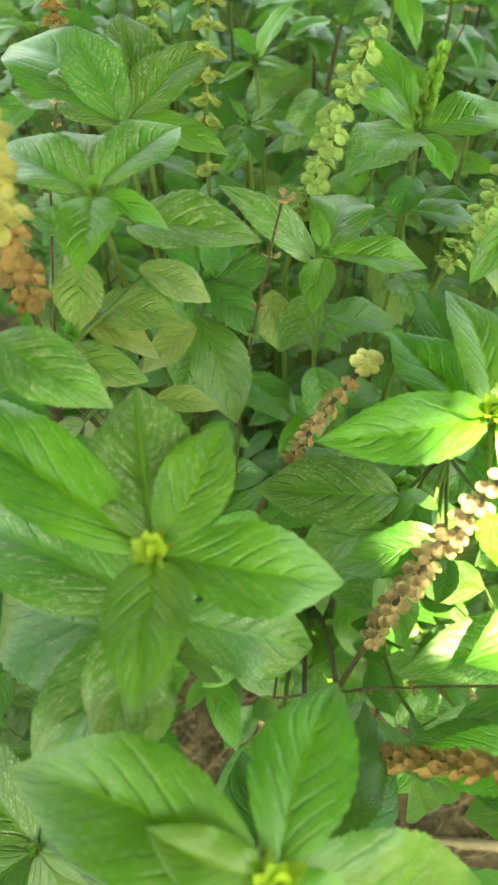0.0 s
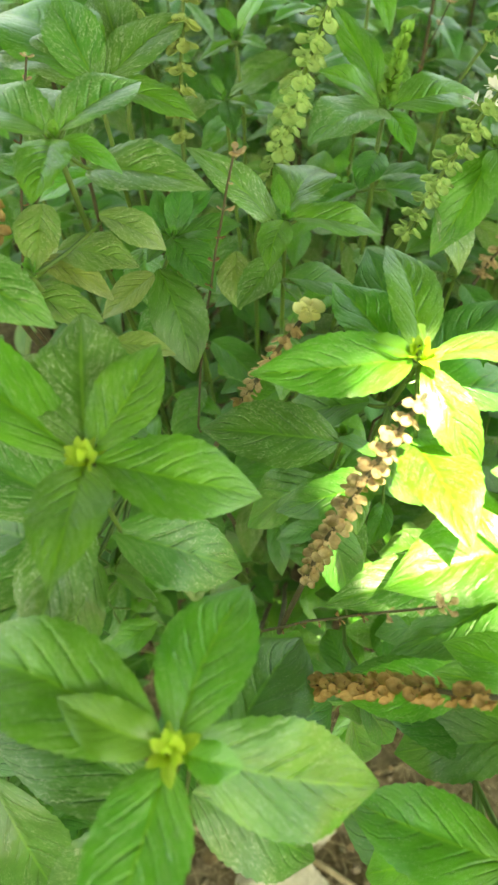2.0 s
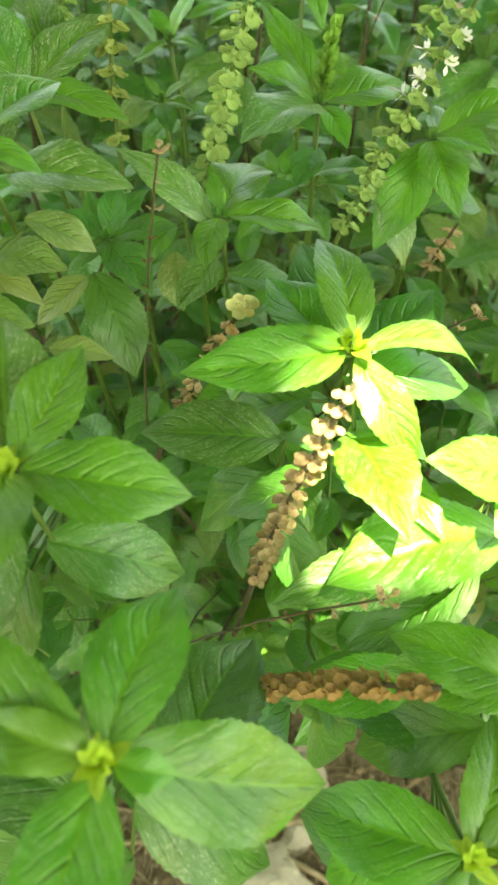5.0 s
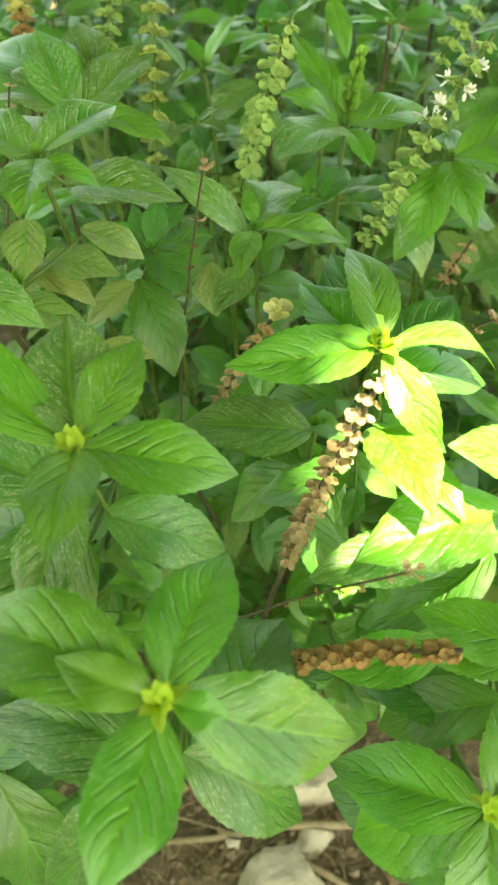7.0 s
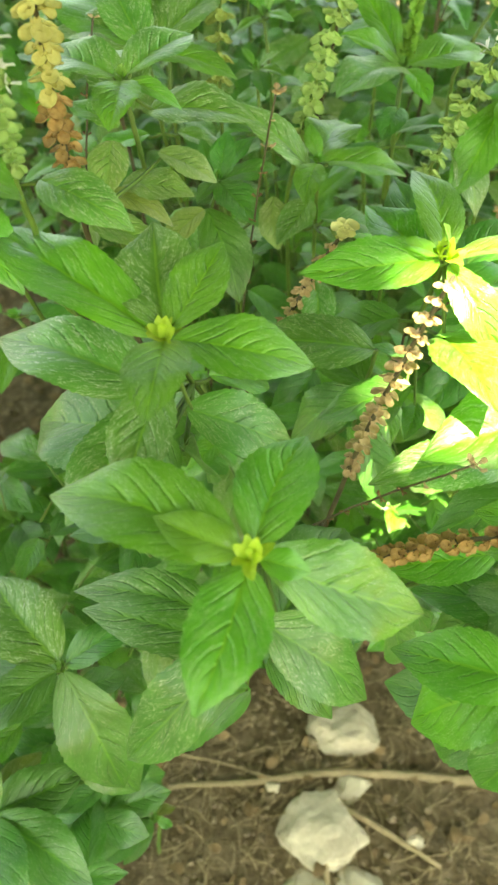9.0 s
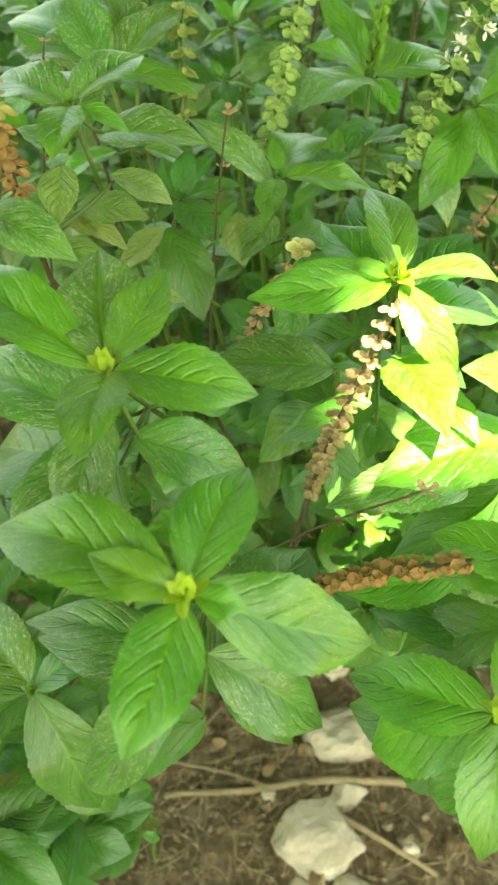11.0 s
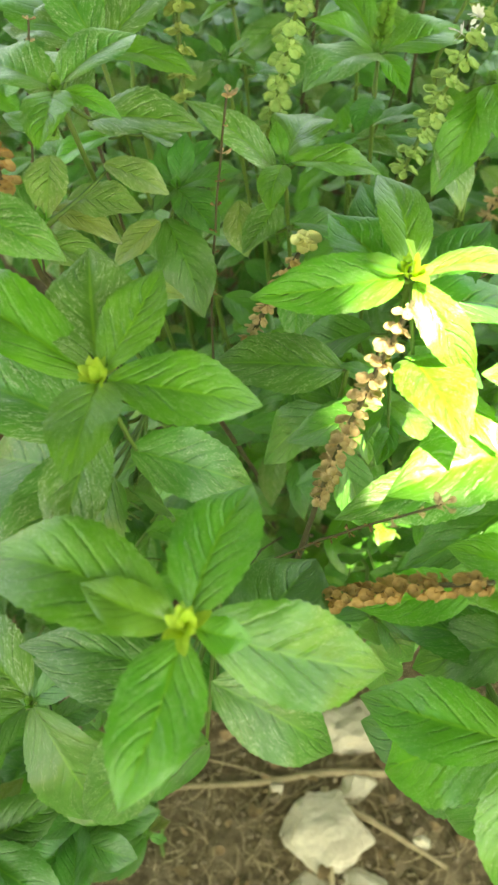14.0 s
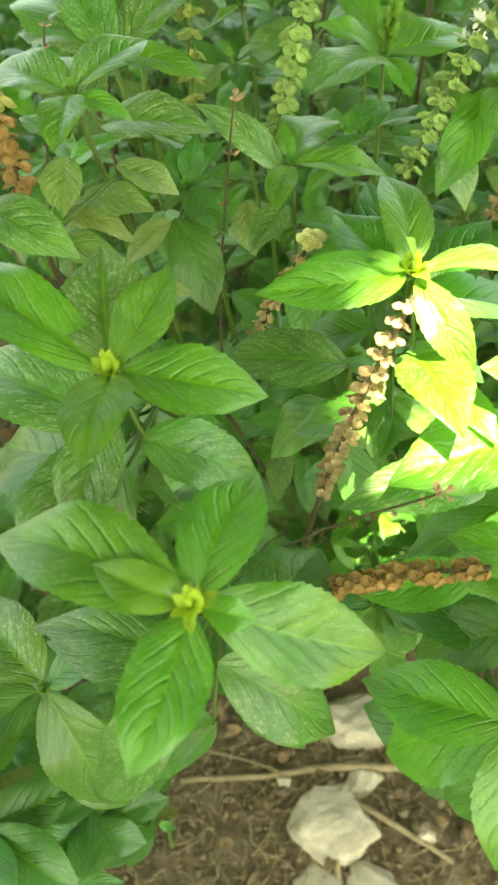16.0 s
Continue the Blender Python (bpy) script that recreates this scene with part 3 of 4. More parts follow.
grit()
straw_litter()
twig(((0.388, 0.417, 0.005), (0.254, 0.415, 0.005), (0.133, 0.402, 0.005), (0.023, 0.380, 0.005), (-0.105, 0.362, 0.002)), 0.0080, "pale curved dry stem lying across soil")
twig(((0.124, 0.378, 0.005), (0.134, 0.307, 0.005), (0.141, 0.222, 0.005)), 0.0066, "pale dry stem lying between stones")
twig(((0.017, 0.580, 0.005), (-0.056, 0.475, 0.005), (-0.134, 0.380, 0.005)), 0.0016, "thin grey-brown twig resting on soil")
twig(((-0.874, 1.459, 0.005), (-0.722, 1.212, 0.005), (-0.598, 1.027, 0.005)), 0.0030, "brown twig standing out of bare soil")
twig(((-0.147, 0.415, 0.005), (-0.026, 0.403, 0.005), (0.065, 0.383, 0.005)), 0.0020, "thin dry twig lying on soil")
twig(((0.135, 0.363, 0.005), (0.210, 0.332, 0.005), (0.295, 0.291, 0.005)), 0.0055, "brown dry stem lying on soil")
# ---- basil shoots ----

sh_r1 = shoot((0.010, 0.215, 0.908), (0.035, 0.746), "bright green basil shoot with glossy open leaves", True, 3)
leaf(sh_r1, "fresh", (0.014, 0.215, 0.907), (0.085, 0.217, 0.893), .50, 0, .10)
leaf(sh_r1, "fresh", (0.012, 0.218, 0.910), (0.034, 0.262, 0.937), .52, 0, .05)
leaf(sh_r1, "speck", (0.009, 0.219, 0.910), (-0.007, 0.281, 0.938), .64, 0, .02)
leaf(sh_r1, "fresh", (0.007, 0.217, 0.908), (-0.106, 0.294, 0.925), .27, 0, .10)
leaf(sh_r1, "fresh", (0.010, 0.211, 0.908), (0.014, 0.151, 0.905), .52, 0, .06)
leaf(sh_r1, "speck", (0.004, 0.215, 0.875), (-0.110, 0.271, 0.865), .36, 0, .10)
leaf(sh_r1, "speck", (0.006, 0.209, 0.885), (-0.004, 0.155, 0.852), .52, 0, .08)
leaf(sh_r1, "lowspeck", (0.003, 0.211, 0.870), (-0.036, 0.153, 0.832), .46, 0, .08)
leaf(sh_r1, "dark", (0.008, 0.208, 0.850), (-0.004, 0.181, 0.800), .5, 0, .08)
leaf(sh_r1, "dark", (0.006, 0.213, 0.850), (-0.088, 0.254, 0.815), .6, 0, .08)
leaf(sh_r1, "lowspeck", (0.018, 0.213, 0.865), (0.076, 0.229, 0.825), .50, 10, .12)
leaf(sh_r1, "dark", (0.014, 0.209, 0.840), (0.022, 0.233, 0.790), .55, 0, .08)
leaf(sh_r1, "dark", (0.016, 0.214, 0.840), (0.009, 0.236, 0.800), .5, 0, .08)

sh_r2 = shoot((0.063, 0.118, 0.862), (0.070, 0.660), "bright green basil shoot with broad glossy leaves", True, 0)
leaf(sh_r2, "fresh", (0.059, 0.119, 0.862), (-0.038, 0.149, 0.858), .42, 0, .10, .47)
leaf(sh_r2, "fresh", (0.064, 0.122, 0.863), (0.083, 0.183, 0.876), .56, 0, .06, .49)
leaf(sh_r2, "fresh", (0.066, 0.119, 0.860), (0.146, 0.139, 0.803), .42, 0, .03, .48)
leaf(sh_r2, "fresh", (0.062, 0.114, 0.861), (0.047, 0.056, 0.838), .54, 0, .06, .46)
leaf(sh_r2, "young", (0.067, 0.118, 0.861), (0.089, 0.118, 0.855), .58, 0, .10)
leaf(sh_r2, "young", (0.059, 0.119, 0.863), (0.019, 0.128, 0.872), .46, 0, .10)
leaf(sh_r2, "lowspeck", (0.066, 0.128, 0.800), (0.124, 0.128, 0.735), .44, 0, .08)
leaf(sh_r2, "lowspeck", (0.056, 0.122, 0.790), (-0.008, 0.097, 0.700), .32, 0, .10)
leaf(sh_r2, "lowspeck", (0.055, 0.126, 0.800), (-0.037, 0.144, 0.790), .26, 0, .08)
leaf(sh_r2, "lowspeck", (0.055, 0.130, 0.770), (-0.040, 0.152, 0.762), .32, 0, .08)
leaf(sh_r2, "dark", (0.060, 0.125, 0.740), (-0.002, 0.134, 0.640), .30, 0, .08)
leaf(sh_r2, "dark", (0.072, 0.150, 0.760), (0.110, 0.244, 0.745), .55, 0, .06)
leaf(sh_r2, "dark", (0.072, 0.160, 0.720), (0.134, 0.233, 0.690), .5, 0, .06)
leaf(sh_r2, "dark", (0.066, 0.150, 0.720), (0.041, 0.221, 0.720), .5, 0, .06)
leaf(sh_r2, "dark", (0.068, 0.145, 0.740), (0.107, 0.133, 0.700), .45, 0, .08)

sh_r3 = shoot((0.155, 0.304, 0.912), (0.130, 0.729), "sunlit green basil shoot with narrow glossy leaves", True, 3)
leaf(sh_r3, "fresh", (0.151, 0.303, 0.912), (0.072, 0.281, 0.910), .40, -12, .06)
leaf(sh_r3, "fresh", (0.154, 0.308, 0.913), (0.137, 0.375, 0.935), .40, 10, .10)
leaf(sh_r3, "fresh", (0.152, 0.312, 0.900), (0.110, 0.365, 0.916), .52, 0, .05)
leaf(sh_r3, "dark", (0.153, 0.315, 0.890), (0.129, 0.400, 0.920), .45, 0, .05)
leaf(sh_r3, "fresh", (0.159, 0.304, 0.911), (0.222, 0.312, 0.893), .36, -18, .22)
leaf(sh_r3, "dark", (0.158, 0.302, 0.896), (0.224, 0.330, 0.872), .42, 0, .12)
leaf(sh_r3, "dark", (0.158, 0.313, 0.880), (0.204, 0.370, 0.909), .50, 0, .05)
leaf(sh_r3, "fresh", (0.157, 0.302, 0.909), (0.190, 0.272, 0.868), .38, 15, .16)
leaf(sh_r3, "young", (0.151, 0.304, 0.913), (0.126, 0.303, 0.920), .45, 0, .10)
leaf(sh_r3, "young", (0.154, 0.303, 0.916), (0.149, 0.297, 0.935), .5, 0, .10)
leaf(sh_r3, "fresh", (0.158, 0.290, 0.868), (0.180, 0.220, 0.868), .50, 0, .10)
leaf(sh_r3, "fresh", (0.180, 0.276, 0.860), (0.201, 0.236, 0.850), .40, 0, .10)
leaf(sh_r3, "fresh", (0.156, 0.296, 0.865), (0.173, 0.275, 0.880), .4, 0, .08)
leaf(sh_r3, "dark", (0.145, 0.318, 0.830), (0.120, 0.313, 0.845), .3, 0, .05)
leaf(sh_r3, "dark", (0.148, 0.305, 0.820), (0.088, 0.302, 0.790), .45, 0, .06)
leaf(sh_r3, "dark", (0.152, 0.300, 0.810), (0.144, 0.274, 0.800), .45, 0, .08)

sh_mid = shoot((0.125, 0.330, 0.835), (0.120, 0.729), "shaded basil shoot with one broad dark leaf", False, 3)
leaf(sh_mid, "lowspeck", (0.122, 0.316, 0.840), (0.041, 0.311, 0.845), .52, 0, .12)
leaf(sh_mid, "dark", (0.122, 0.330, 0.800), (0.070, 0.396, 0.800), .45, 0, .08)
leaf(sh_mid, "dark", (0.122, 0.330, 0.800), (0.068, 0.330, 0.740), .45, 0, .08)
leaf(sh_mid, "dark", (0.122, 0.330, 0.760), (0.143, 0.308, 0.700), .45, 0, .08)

sh_lit = shoot((0.245, 0.262, 0.870), (0.220, 0.660), "sunlit basil shoot with pale overlapping leaves", True, 0)
leaf(sh_lit, "fresh", (0.241, 0.261, 0.871), (0.187, 0.249, 0.890), .55, 0, .08)
leaf(sh_lit, "fresh", (0.243, 0.259, 0.869), (0.221, 0.229, 0.862), .5, 0, .08)
leaf(sh_lit, "fresh", (0.236, 0.250, 0.840), (0.146, 0.222, 0.830), .50, 0, .10)
leaf(sh_lit, "speck", (0.205, 0.252, 0.800), (0.120, 0.230, 0.800), .40, 0, .10)
leaf(sh_lit, "fresh", (0.244, 0.259, 0.872), (0.233, 0.235, 0.890), .5, 0, .1)
leaf(sh_lit, "fresh", (0.243, 0.264, 0.873), (0.223, 0.278, 0.900), .5, 0, .1)
leaf(sh_lit, "dark", (0.235, 0.270, 0.790), (0.162, 0.240, 0.740), .4, 0, .08)

sh_r5 = shoot((0.212, 0.125, 0.770), (0.200, 0.711), "yellow-green basil shoot with soft blurred leaves", True, 0)
leaf(sh_r5, "fresh", (0.208, 0.126, 0.769), (0.137, 0.155, 0.745), .48, 0, .10)
leaf(sh_r5, "fresh", (0.211, 0.122, 0.767), (0.203, 0.075, 0.720), .55, 0, .10)
leaf(sh_r5, "fresh", (0.214, 0.123, 0.767), (0.235, 0.097, 0.740), .5, 0, .10)
leaf(sh_r5, "fresh", (0.215, 0.127, 0.771), (0.250, 0.147, 0.780), .5, 0, .10)
leaf(sh_r5, "fresh", (0.213, 0.129, 0.771), (0.227, 0.182, 0.790), .45, 0, .10)
leaf(sh_r5, "fresh", (0.209, 0.125, 0.767), (0.153, 0.135, 0.700), .55, 0, .1)
leaf(sh_r5, "dark", (0.215, 0.130, 0.720), (0.197, 0.120, 0.660), .6, 0, .1)
leaf(sh_r5, "dark", (0.210, 0.140, 0.720), (0.141, 0.172, 0.680), .5, 0, .1)
leaf(sh_r5, "dark", (0.220, 0.130, 0.720), (0.225, 0.153, 0.660), .6, 0, .1)
leaf(sh_r5, "dark", (0.210, 0.130, 0.700), (0.172, 0.157, 0.650), .5, 0, .08)
leaf(sh_r5, "dark", (0.210, 0.130, 0.700), (0.200, 0.123, 0.680), .5, 0, .08)

sh_r6 = shoot((0.245, 0.190, 0.800), (0.230, 0.763), "bright yellow-green basil shoot with folded leaves", True, 0)
leaf(sh_r6, "fresh", (0.241, 0.191, 0.800), (0.180, 0.215, 0.800), .5, 0, .1)
leaf(sh_r6, "fresh", (0.241, 0.191, 0.799), (0.178, 0.209, 0.780), .5, 0, .1)
leaf(sh_r6, "fresh", (0.243, 0.188, 0.797), (0.226, 0.175, 0.780), .5, 0, .1)
leaf(sh_r6, "fresh", (0.245, 0.194, 0.802), (0.245, 0.236, 0.820), .5, 0, .1)
leaf(sh_r6, "dark", (0.240, 0.200, 0.740), (0.174, 0.210, 0.680), .45, 0, .1)
leaf(sh_r6, "dark", (0.240, 0.200, 0.720), (0.158, 0.232, 0.700), .4, 0, .1)
leaf(sh_r6, "dark", (0.240, 0.200, 0.700), (0.214, 0.230, 0.660), .4, 0, .1)

# dark leaf colour here also tones down a stray sunlit patch
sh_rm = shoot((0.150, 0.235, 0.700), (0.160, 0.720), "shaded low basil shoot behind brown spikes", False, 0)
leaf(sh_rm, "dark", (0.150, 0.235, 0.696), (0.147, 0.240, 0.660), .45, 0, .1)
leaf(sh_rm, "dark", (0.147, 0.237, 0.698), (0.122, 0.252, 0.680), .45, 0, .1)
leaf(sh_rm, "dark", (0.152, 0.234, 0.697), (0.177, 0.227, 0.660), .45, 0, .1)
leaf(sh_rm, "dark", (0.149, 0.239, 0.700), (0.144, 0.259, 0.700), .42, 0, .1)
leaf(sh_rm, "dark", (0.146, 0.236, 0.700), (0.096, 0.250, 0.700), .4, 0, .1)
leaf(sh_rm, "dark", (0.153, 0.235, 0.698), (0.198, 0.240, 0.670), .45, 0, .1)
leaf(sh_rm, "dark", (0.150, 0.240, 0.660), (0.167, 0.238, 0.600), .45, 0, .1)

leaf(sh_rm, "fresh", (0.200, 0.215, 0.765), (0.128, 0.208, 0.752), .42, 0, .08)
leaf(sh_rm, "dark", (0.190, 0.225, 0.745), (0.132, 0.225, 0.735), .50, 0, .08)

# most leaves take the dark colour to stand in for deeper shade low down
sh_lc = shoot((-0.088, 0.185, 0.638), (-0.220, 0.450), "low green basil shoot with speckled drooping leaves", False, 0)
leaf(sh_lc, "speck", (-0.091, 0.188, 0.639), (-0.160, 0.247, 0.655), .60, 0, .08)
leaf(sh_lc, "dark", (-0.085, 0.187, 0.639), (-0.032, 0.213, 0.655), .42, 0, .08)
leaf(sh_lc, "dark", (-0.091, 0.182, 0.637), (-0.145, 0.137, 0.620), .50, 0, .10)
leaf(sh_lc, "dark", (-0.087, 0.184, 0.634), (-0.046, 0.148, 0.530), .46, 0, .10)
leaf(sh_lc, "dark", (-0.085, 0.187, 0.600), (-0.055, 0.215, 0.580), .5, 0, .08)
leaf(sh_lc, "dark", (-0.085, 0.187, 0.580), (-0.040, 0.158, 0.500), .5, 0, .08)
leaf(sh_lc, "dark", (-0.090, 0.187, 0.590), (-0.186, 0.269, 0.560), .5, 0, .08)

# dark leaf colour again paints the deeper shade at this height
sh_le = shoot((-0.222, 0.395, 0.550), (-0.220, 0.430), "small low basil shoot, leaves coloured dark for shade", False, 0)
leaf(sh_le, "dark", (-0.223, 0.399, 0.551), (-0.232, 0.447, 0.560), .55, 0, .08)
leaf(sh_le, "dark", (-0.219, 0.392, 0.550), (-0.173, 0.346, 0.550), .45, 0, .08)
leaf(sh_le, "dark", (-0.226, 0.396, 0.551), (-0.292, 0.410, 0.560), .5, 0, .08)
leaf(sh_le, "dark", (-0.223, 0.391, 0.548), (-0.233, 0.323, 0.520), .5, 0, .08)
leaf(sh_le, "dark", (-0.220, 0.398, 0.549), (-0.194, 0.453, 0.530), .5, 0, .08)

sh_bl = shoot((-0.150, 0.120, 0.520), (-0.300, 0.300), "low basil shoot with yellowing lower leaves", False, 0)
leaf(sh_bl, "dark", (-0.147, 0.122, 0.519), (-0.086, 0.167, 0.510), .55, 0, .10)
leaf(sh_bl, "dark", (-0.146, 0.119, 0.519), (-0.062, 0.090, 0.490), .48, 0, .10)
leaf(sh_bl, "old", (-0.149, 0.122, 0.523), (-0.140, 0.142, 0.550), .5, 0, .10)
leaf(sh_bl, "dark", (-0.148, 0.117, 0.519), (-0.107, 0.049, 0.500), .6, 0, .10)
leaf(sh_bl, "yellow", (-0.149, 0.124, 0.519), (-0.132, 0.182, 0.500), .4, 0, .10)
leaf(sh_bl, "old", (-0.147, 0.118, 0.518), (-0.077, 0.064, 0.450), .4, 0, .10)
leaf(sh_bl, "fresh", (-0.153, 0.118, 0.518), (-0.180, 0.092, 0.500), .4, 0, .10)

sh_bm = shoot((-0.085, 0.165, 0.420), (-0.200, 0.220), "low dark green basil shoot by bare soil", False, 0)
leaf(sh_bm, "dark", (-0.088, 0.163, 0.421), (-0.150, 0.123, 0.440), .5, 0, .1)
leaf(sh_bm, "dark", (-0.082, 0.167, 0.419), (-0.031, 0.200, 0.400), .45, 0, .1)
leaf(sh_bm, "dark", (-0.088, 0.168, 0.420), (-0.157, 0.230, 0.430), .5, 0, .1)
leaf(sh_bm, "dark", (-0.086, 0.162, 0.417), (-0.097, 0.123, 0.380), .45, 0, .1)
leaf(sh_bm, "dark", (-0.084, 0.169, 0.419), (-0.066, 0.252, 0.400), .45, 0, .1)

sh_bd = shoot((-0.055, 0.200, 0.330), (-0.100, 0.270), "small dark green seedling shoot low over the soil", False, 0)
leaf(sh_bd, "dark", (-0.057, 0.198, 0.327), (-0.085, 0.165, 0.290), .35, 0, .08)
leaf(sh_bd, "dark", (-0.055, 0.204, 0.330), (-0.056, 0.231, 0.330), .35, 0, .08)
leaf(sh_bd, "dark", (-0.059, 0.200, 0.329), (-0.145, 0.198, 0.310), .35, 0, .08)
leaf(sh_bd, "dark", (-0.058, 0.198, 0.328), (-0.112, 0.161, 0.290), .3, 0, .08)
leaf(sh_bd, "dark", (-0.053, 0.200, 0.326), (-0.040, 0.204, 0.300), .3, 0, .08)
leaf(sh_bd, "yellow", (-0.055, 0.202, 0.327), (-0.051, 0.232, 0.280), .3, 0, .08)

sh_r4 = shoot((0.077, 0.455, 0.912), (0.080, 0.729), "green basil shoot with four pointed leaves", False, 3)
leaf(sh_r4, "fresh", (0.078, 0.459, 0.912), (0.100, 0.540, 0.912), .50, 0, .08)
leaf(sh_r4, "fresh", (0.076, 0.451, 0.911), (0.070, 0.411, 0.896), .50, 0, .08)
leaf(sh_r4, "fresh", (0.081, 0.456, 0.911), (0.144, 0.470, 0.896), .42, 0, .10)
leaf(sh_r4, "speck", (0.070, 0.458, 0.905), (0.008, 0.470, 0.948), .38, 0, .06)
leaf(sh_r4, "speck", (0.072, 0.448, 0.885), (0.050, 0.412, 0.865), .55, 0, .06)
leaf(sh_r4, "dark", (0.080, 0.450, 0.870), (0.131, 0.475, 0.850), .5, 0, .06)
leaf(sh_r4, "dark", (0.080, 0.450, 0.860), (0.097, 0.464, 0.840), .5, 0, .06)
leaf(sh_r4, "fresh", (0.076, 0.458, 0.914), (0.069, 0.480, 0.930), .4, 0, .06)

sh_dk = shoot((0.005, 0.430, 0.906), (0.020, 0.746), "dark green basil shoot among yellowing leaves", False, 3)
leaf(sh_dk, "dark", (0.006, 0.432, 0.906), (0.010, 0.455, 0.932), .50, 0, .08)
leaf(sh_dk, "dark", (0.007, 0.432, 0.904), (0.049, 0.440, 0.911), .44, 0, .08)
leaf(sh_dk, "dark", (0.006, 0.428, 0.904), (0.038, 0.395, 0.886), .54, 0, .08)
leaf(sh_dk, "dark", (0.003, 0.432, 0.904), (-0.023, 0.440, 0.919), .42, 0, .08)
leaf(sh_dk, "dark", (0.004, 0.428, 0.905), (-0.007, 0.405, 0.898), .42, 0, .08)
leaf(sh_dk, "dark", (0.006, 0.433, 0.905), (0.030, 0.455, 0.928), .40, 0, .06)
leaf(sh_dk, "dark", (0.002, 0.433, 0.905), (-0.010, 0.455, 0.926), .40, 0, .06)
leaf(sh_dk, "dark", (-0.001, 0.410, 0.892), (0.026, 0.375, 0.836), .50, 0, .08)
leaf(sh_dk, "old", (0.043, 0.460, 0.882), (0.049, 0.440, 0.847), .60, 0, .08)
leaf(sh_dk, "dark", (0.010, 0.425, 0.850), (-0.028, 0.469, 0.820), .40, 0, .08)

sh_ul = shoot((-0.037, 0.360, 0.990), (-0.030, 0.729), "pale speckled green basil shoot with pointed leaves", False, 0)
leaf(sh_ul, "speck", (-0.035, 0.363, 0.991), (-0.003, 0.412, 1.002), .56, 0, .06)
leaf(sh_ul, "fresh", (-0.037, 0.356, 0.989), (-0.034, 0.311, 0.975), .56, 0, .08)
leaf(sh_ul, "speck", (-0.040, 0.362, 0.990), (-0.096, 0.400, 0.993), .50, 0, .08)
leaf(sh_ul, "fresh", (-0.033, 0.359, 0.988), (-0.002, 0.355, 0.974), .40, 0, .10)
leaf(sh_ul, "speck", (-0.025, 0.368, 0.970), (0.042, 0.361, 0.966), .54, 0, .10)
leaf(sh_ul, "speck", (-0.045, 0.368, 0.960), (-0.081, 0.380, 0.970), .42, 0, .10)
leaf(sh_ul, "speck", (-0.040, 0.380, 0.965), (-0.079, 0.450, 0.985), .5, 0, .06)

sh_ub = shoot((-0.055, 0.500, 0.973), (-0.040, 0.763), "pale speckled basil shoot with tall leaves", False, 3)
leaf(sh_ub, "speck", (-0.057, 0.503, 0.975), (-0.095, 0.560, 1.015), .48, 0, .05)
leaf(sh_ub, "speck", (-0.053, 0.503, 0.974), (-0.007, 0.570, 1.004), .46, 0, .05)
leaf(sh_ub, "fresh", (-0.051, 0.500, 0.972), (0.012, 0.500, 0.955), .42, 0, .08)
leaf(sh_ub, "speck", (-0.059, 0.501, 0.973), (-0.136, 0.530, 0.982), .5, 0, .08)
leaf(sh_ub, "fresh", (-0.058, 0.503, 0.973), (-0.157, 0.600, 0.993), .5, 0, .08)
leaf(sh_ub, "speck", (-0.047, 0.540, 0.980), (-0.074, 0.600, 1.014), .5, 0, .05)

sh_ll = shoot((-0.135, 0.300, 0.955), (-0.120, 0.660), "pale speckled basil shoot with dull mottled leaves", False, 0)
leaf(sh_ll, "speck", (-0.065, 0.280, 0.960), (-0.012, 0.262, 0.941), .50, 0, .12)
leaf(sh_ll, "fresh", (-0.132, 0.298, 0.952), (-0.082, 0.264, 0.900), .45, 0, .1)
leaf(sh_ll, "fresh", (-0.133, 0.296, 0.955), (-0.083, 0.193, 0.950), .5, 0, .1)
leaf(sh_ll, "fresh", (-0.132, 0.297, 0.956), (-0.053, 0.228, 0.970), .4, 0, .1)
leaf(sh_ll, "speck", (-0.131, 0.302, 0.955), (-0.094, 0.320, 0.950), .5, 0, .1)

sh_yl = shoot((-0.050, 0.330, 0.930), (-0.050, 0.746), "yellowing basil shoot with mottled old leaves", False, 0)
leaf(sh_yl, "old", (-0.046, 0.352, 0.957), (-0.047, 0.330, 0.930), .70, 0, .08, .42)
leaf(sh_yl, "old", (-0.023, 0.372, 0.944), (0.014, 0.372, 0.925), .55, 0, .08)
leaf(sh_yl, "old", (-0.044, 0.356, 0.929), (0.003, 0.352, 0.924), .56, 0, .08)
leaf(sh_yl, "yellow", (-0.050, 0.345, 0.928), (-0.010, 0.340, 0.909), .40, 0, .10)
leaf(sh_yl, "old", (-0.065, 0.340, 0.912), (-0.016, 0.335, 0.898), .46, 0, .08)
leaf(sh_yl, "yellow", (0.002, 0.385, 0.902), (-0.027, 0.365, 0.880), .50, 0, .10)
leaf(sh_yl, "yellow", (-0.017, 0.350, 0.873), (0.018, 0.360, 0.861), .45, 0, .08)
leaf(sh_yl, "old", (-0.071, 0.310, 0.860), (-0.082, 0.310, 0.898), .45, 0, .08)
leaf(sh_yl, "old", (-0.050, 0.320, 0.880), (-0.074, 0.318, 0.860), .45, 0, .08)
leaf(sh_yl, "yellow", (-0.045, 0.320, 0.870), (-0.034, 0.326, 0.850), .5, 0, .08)

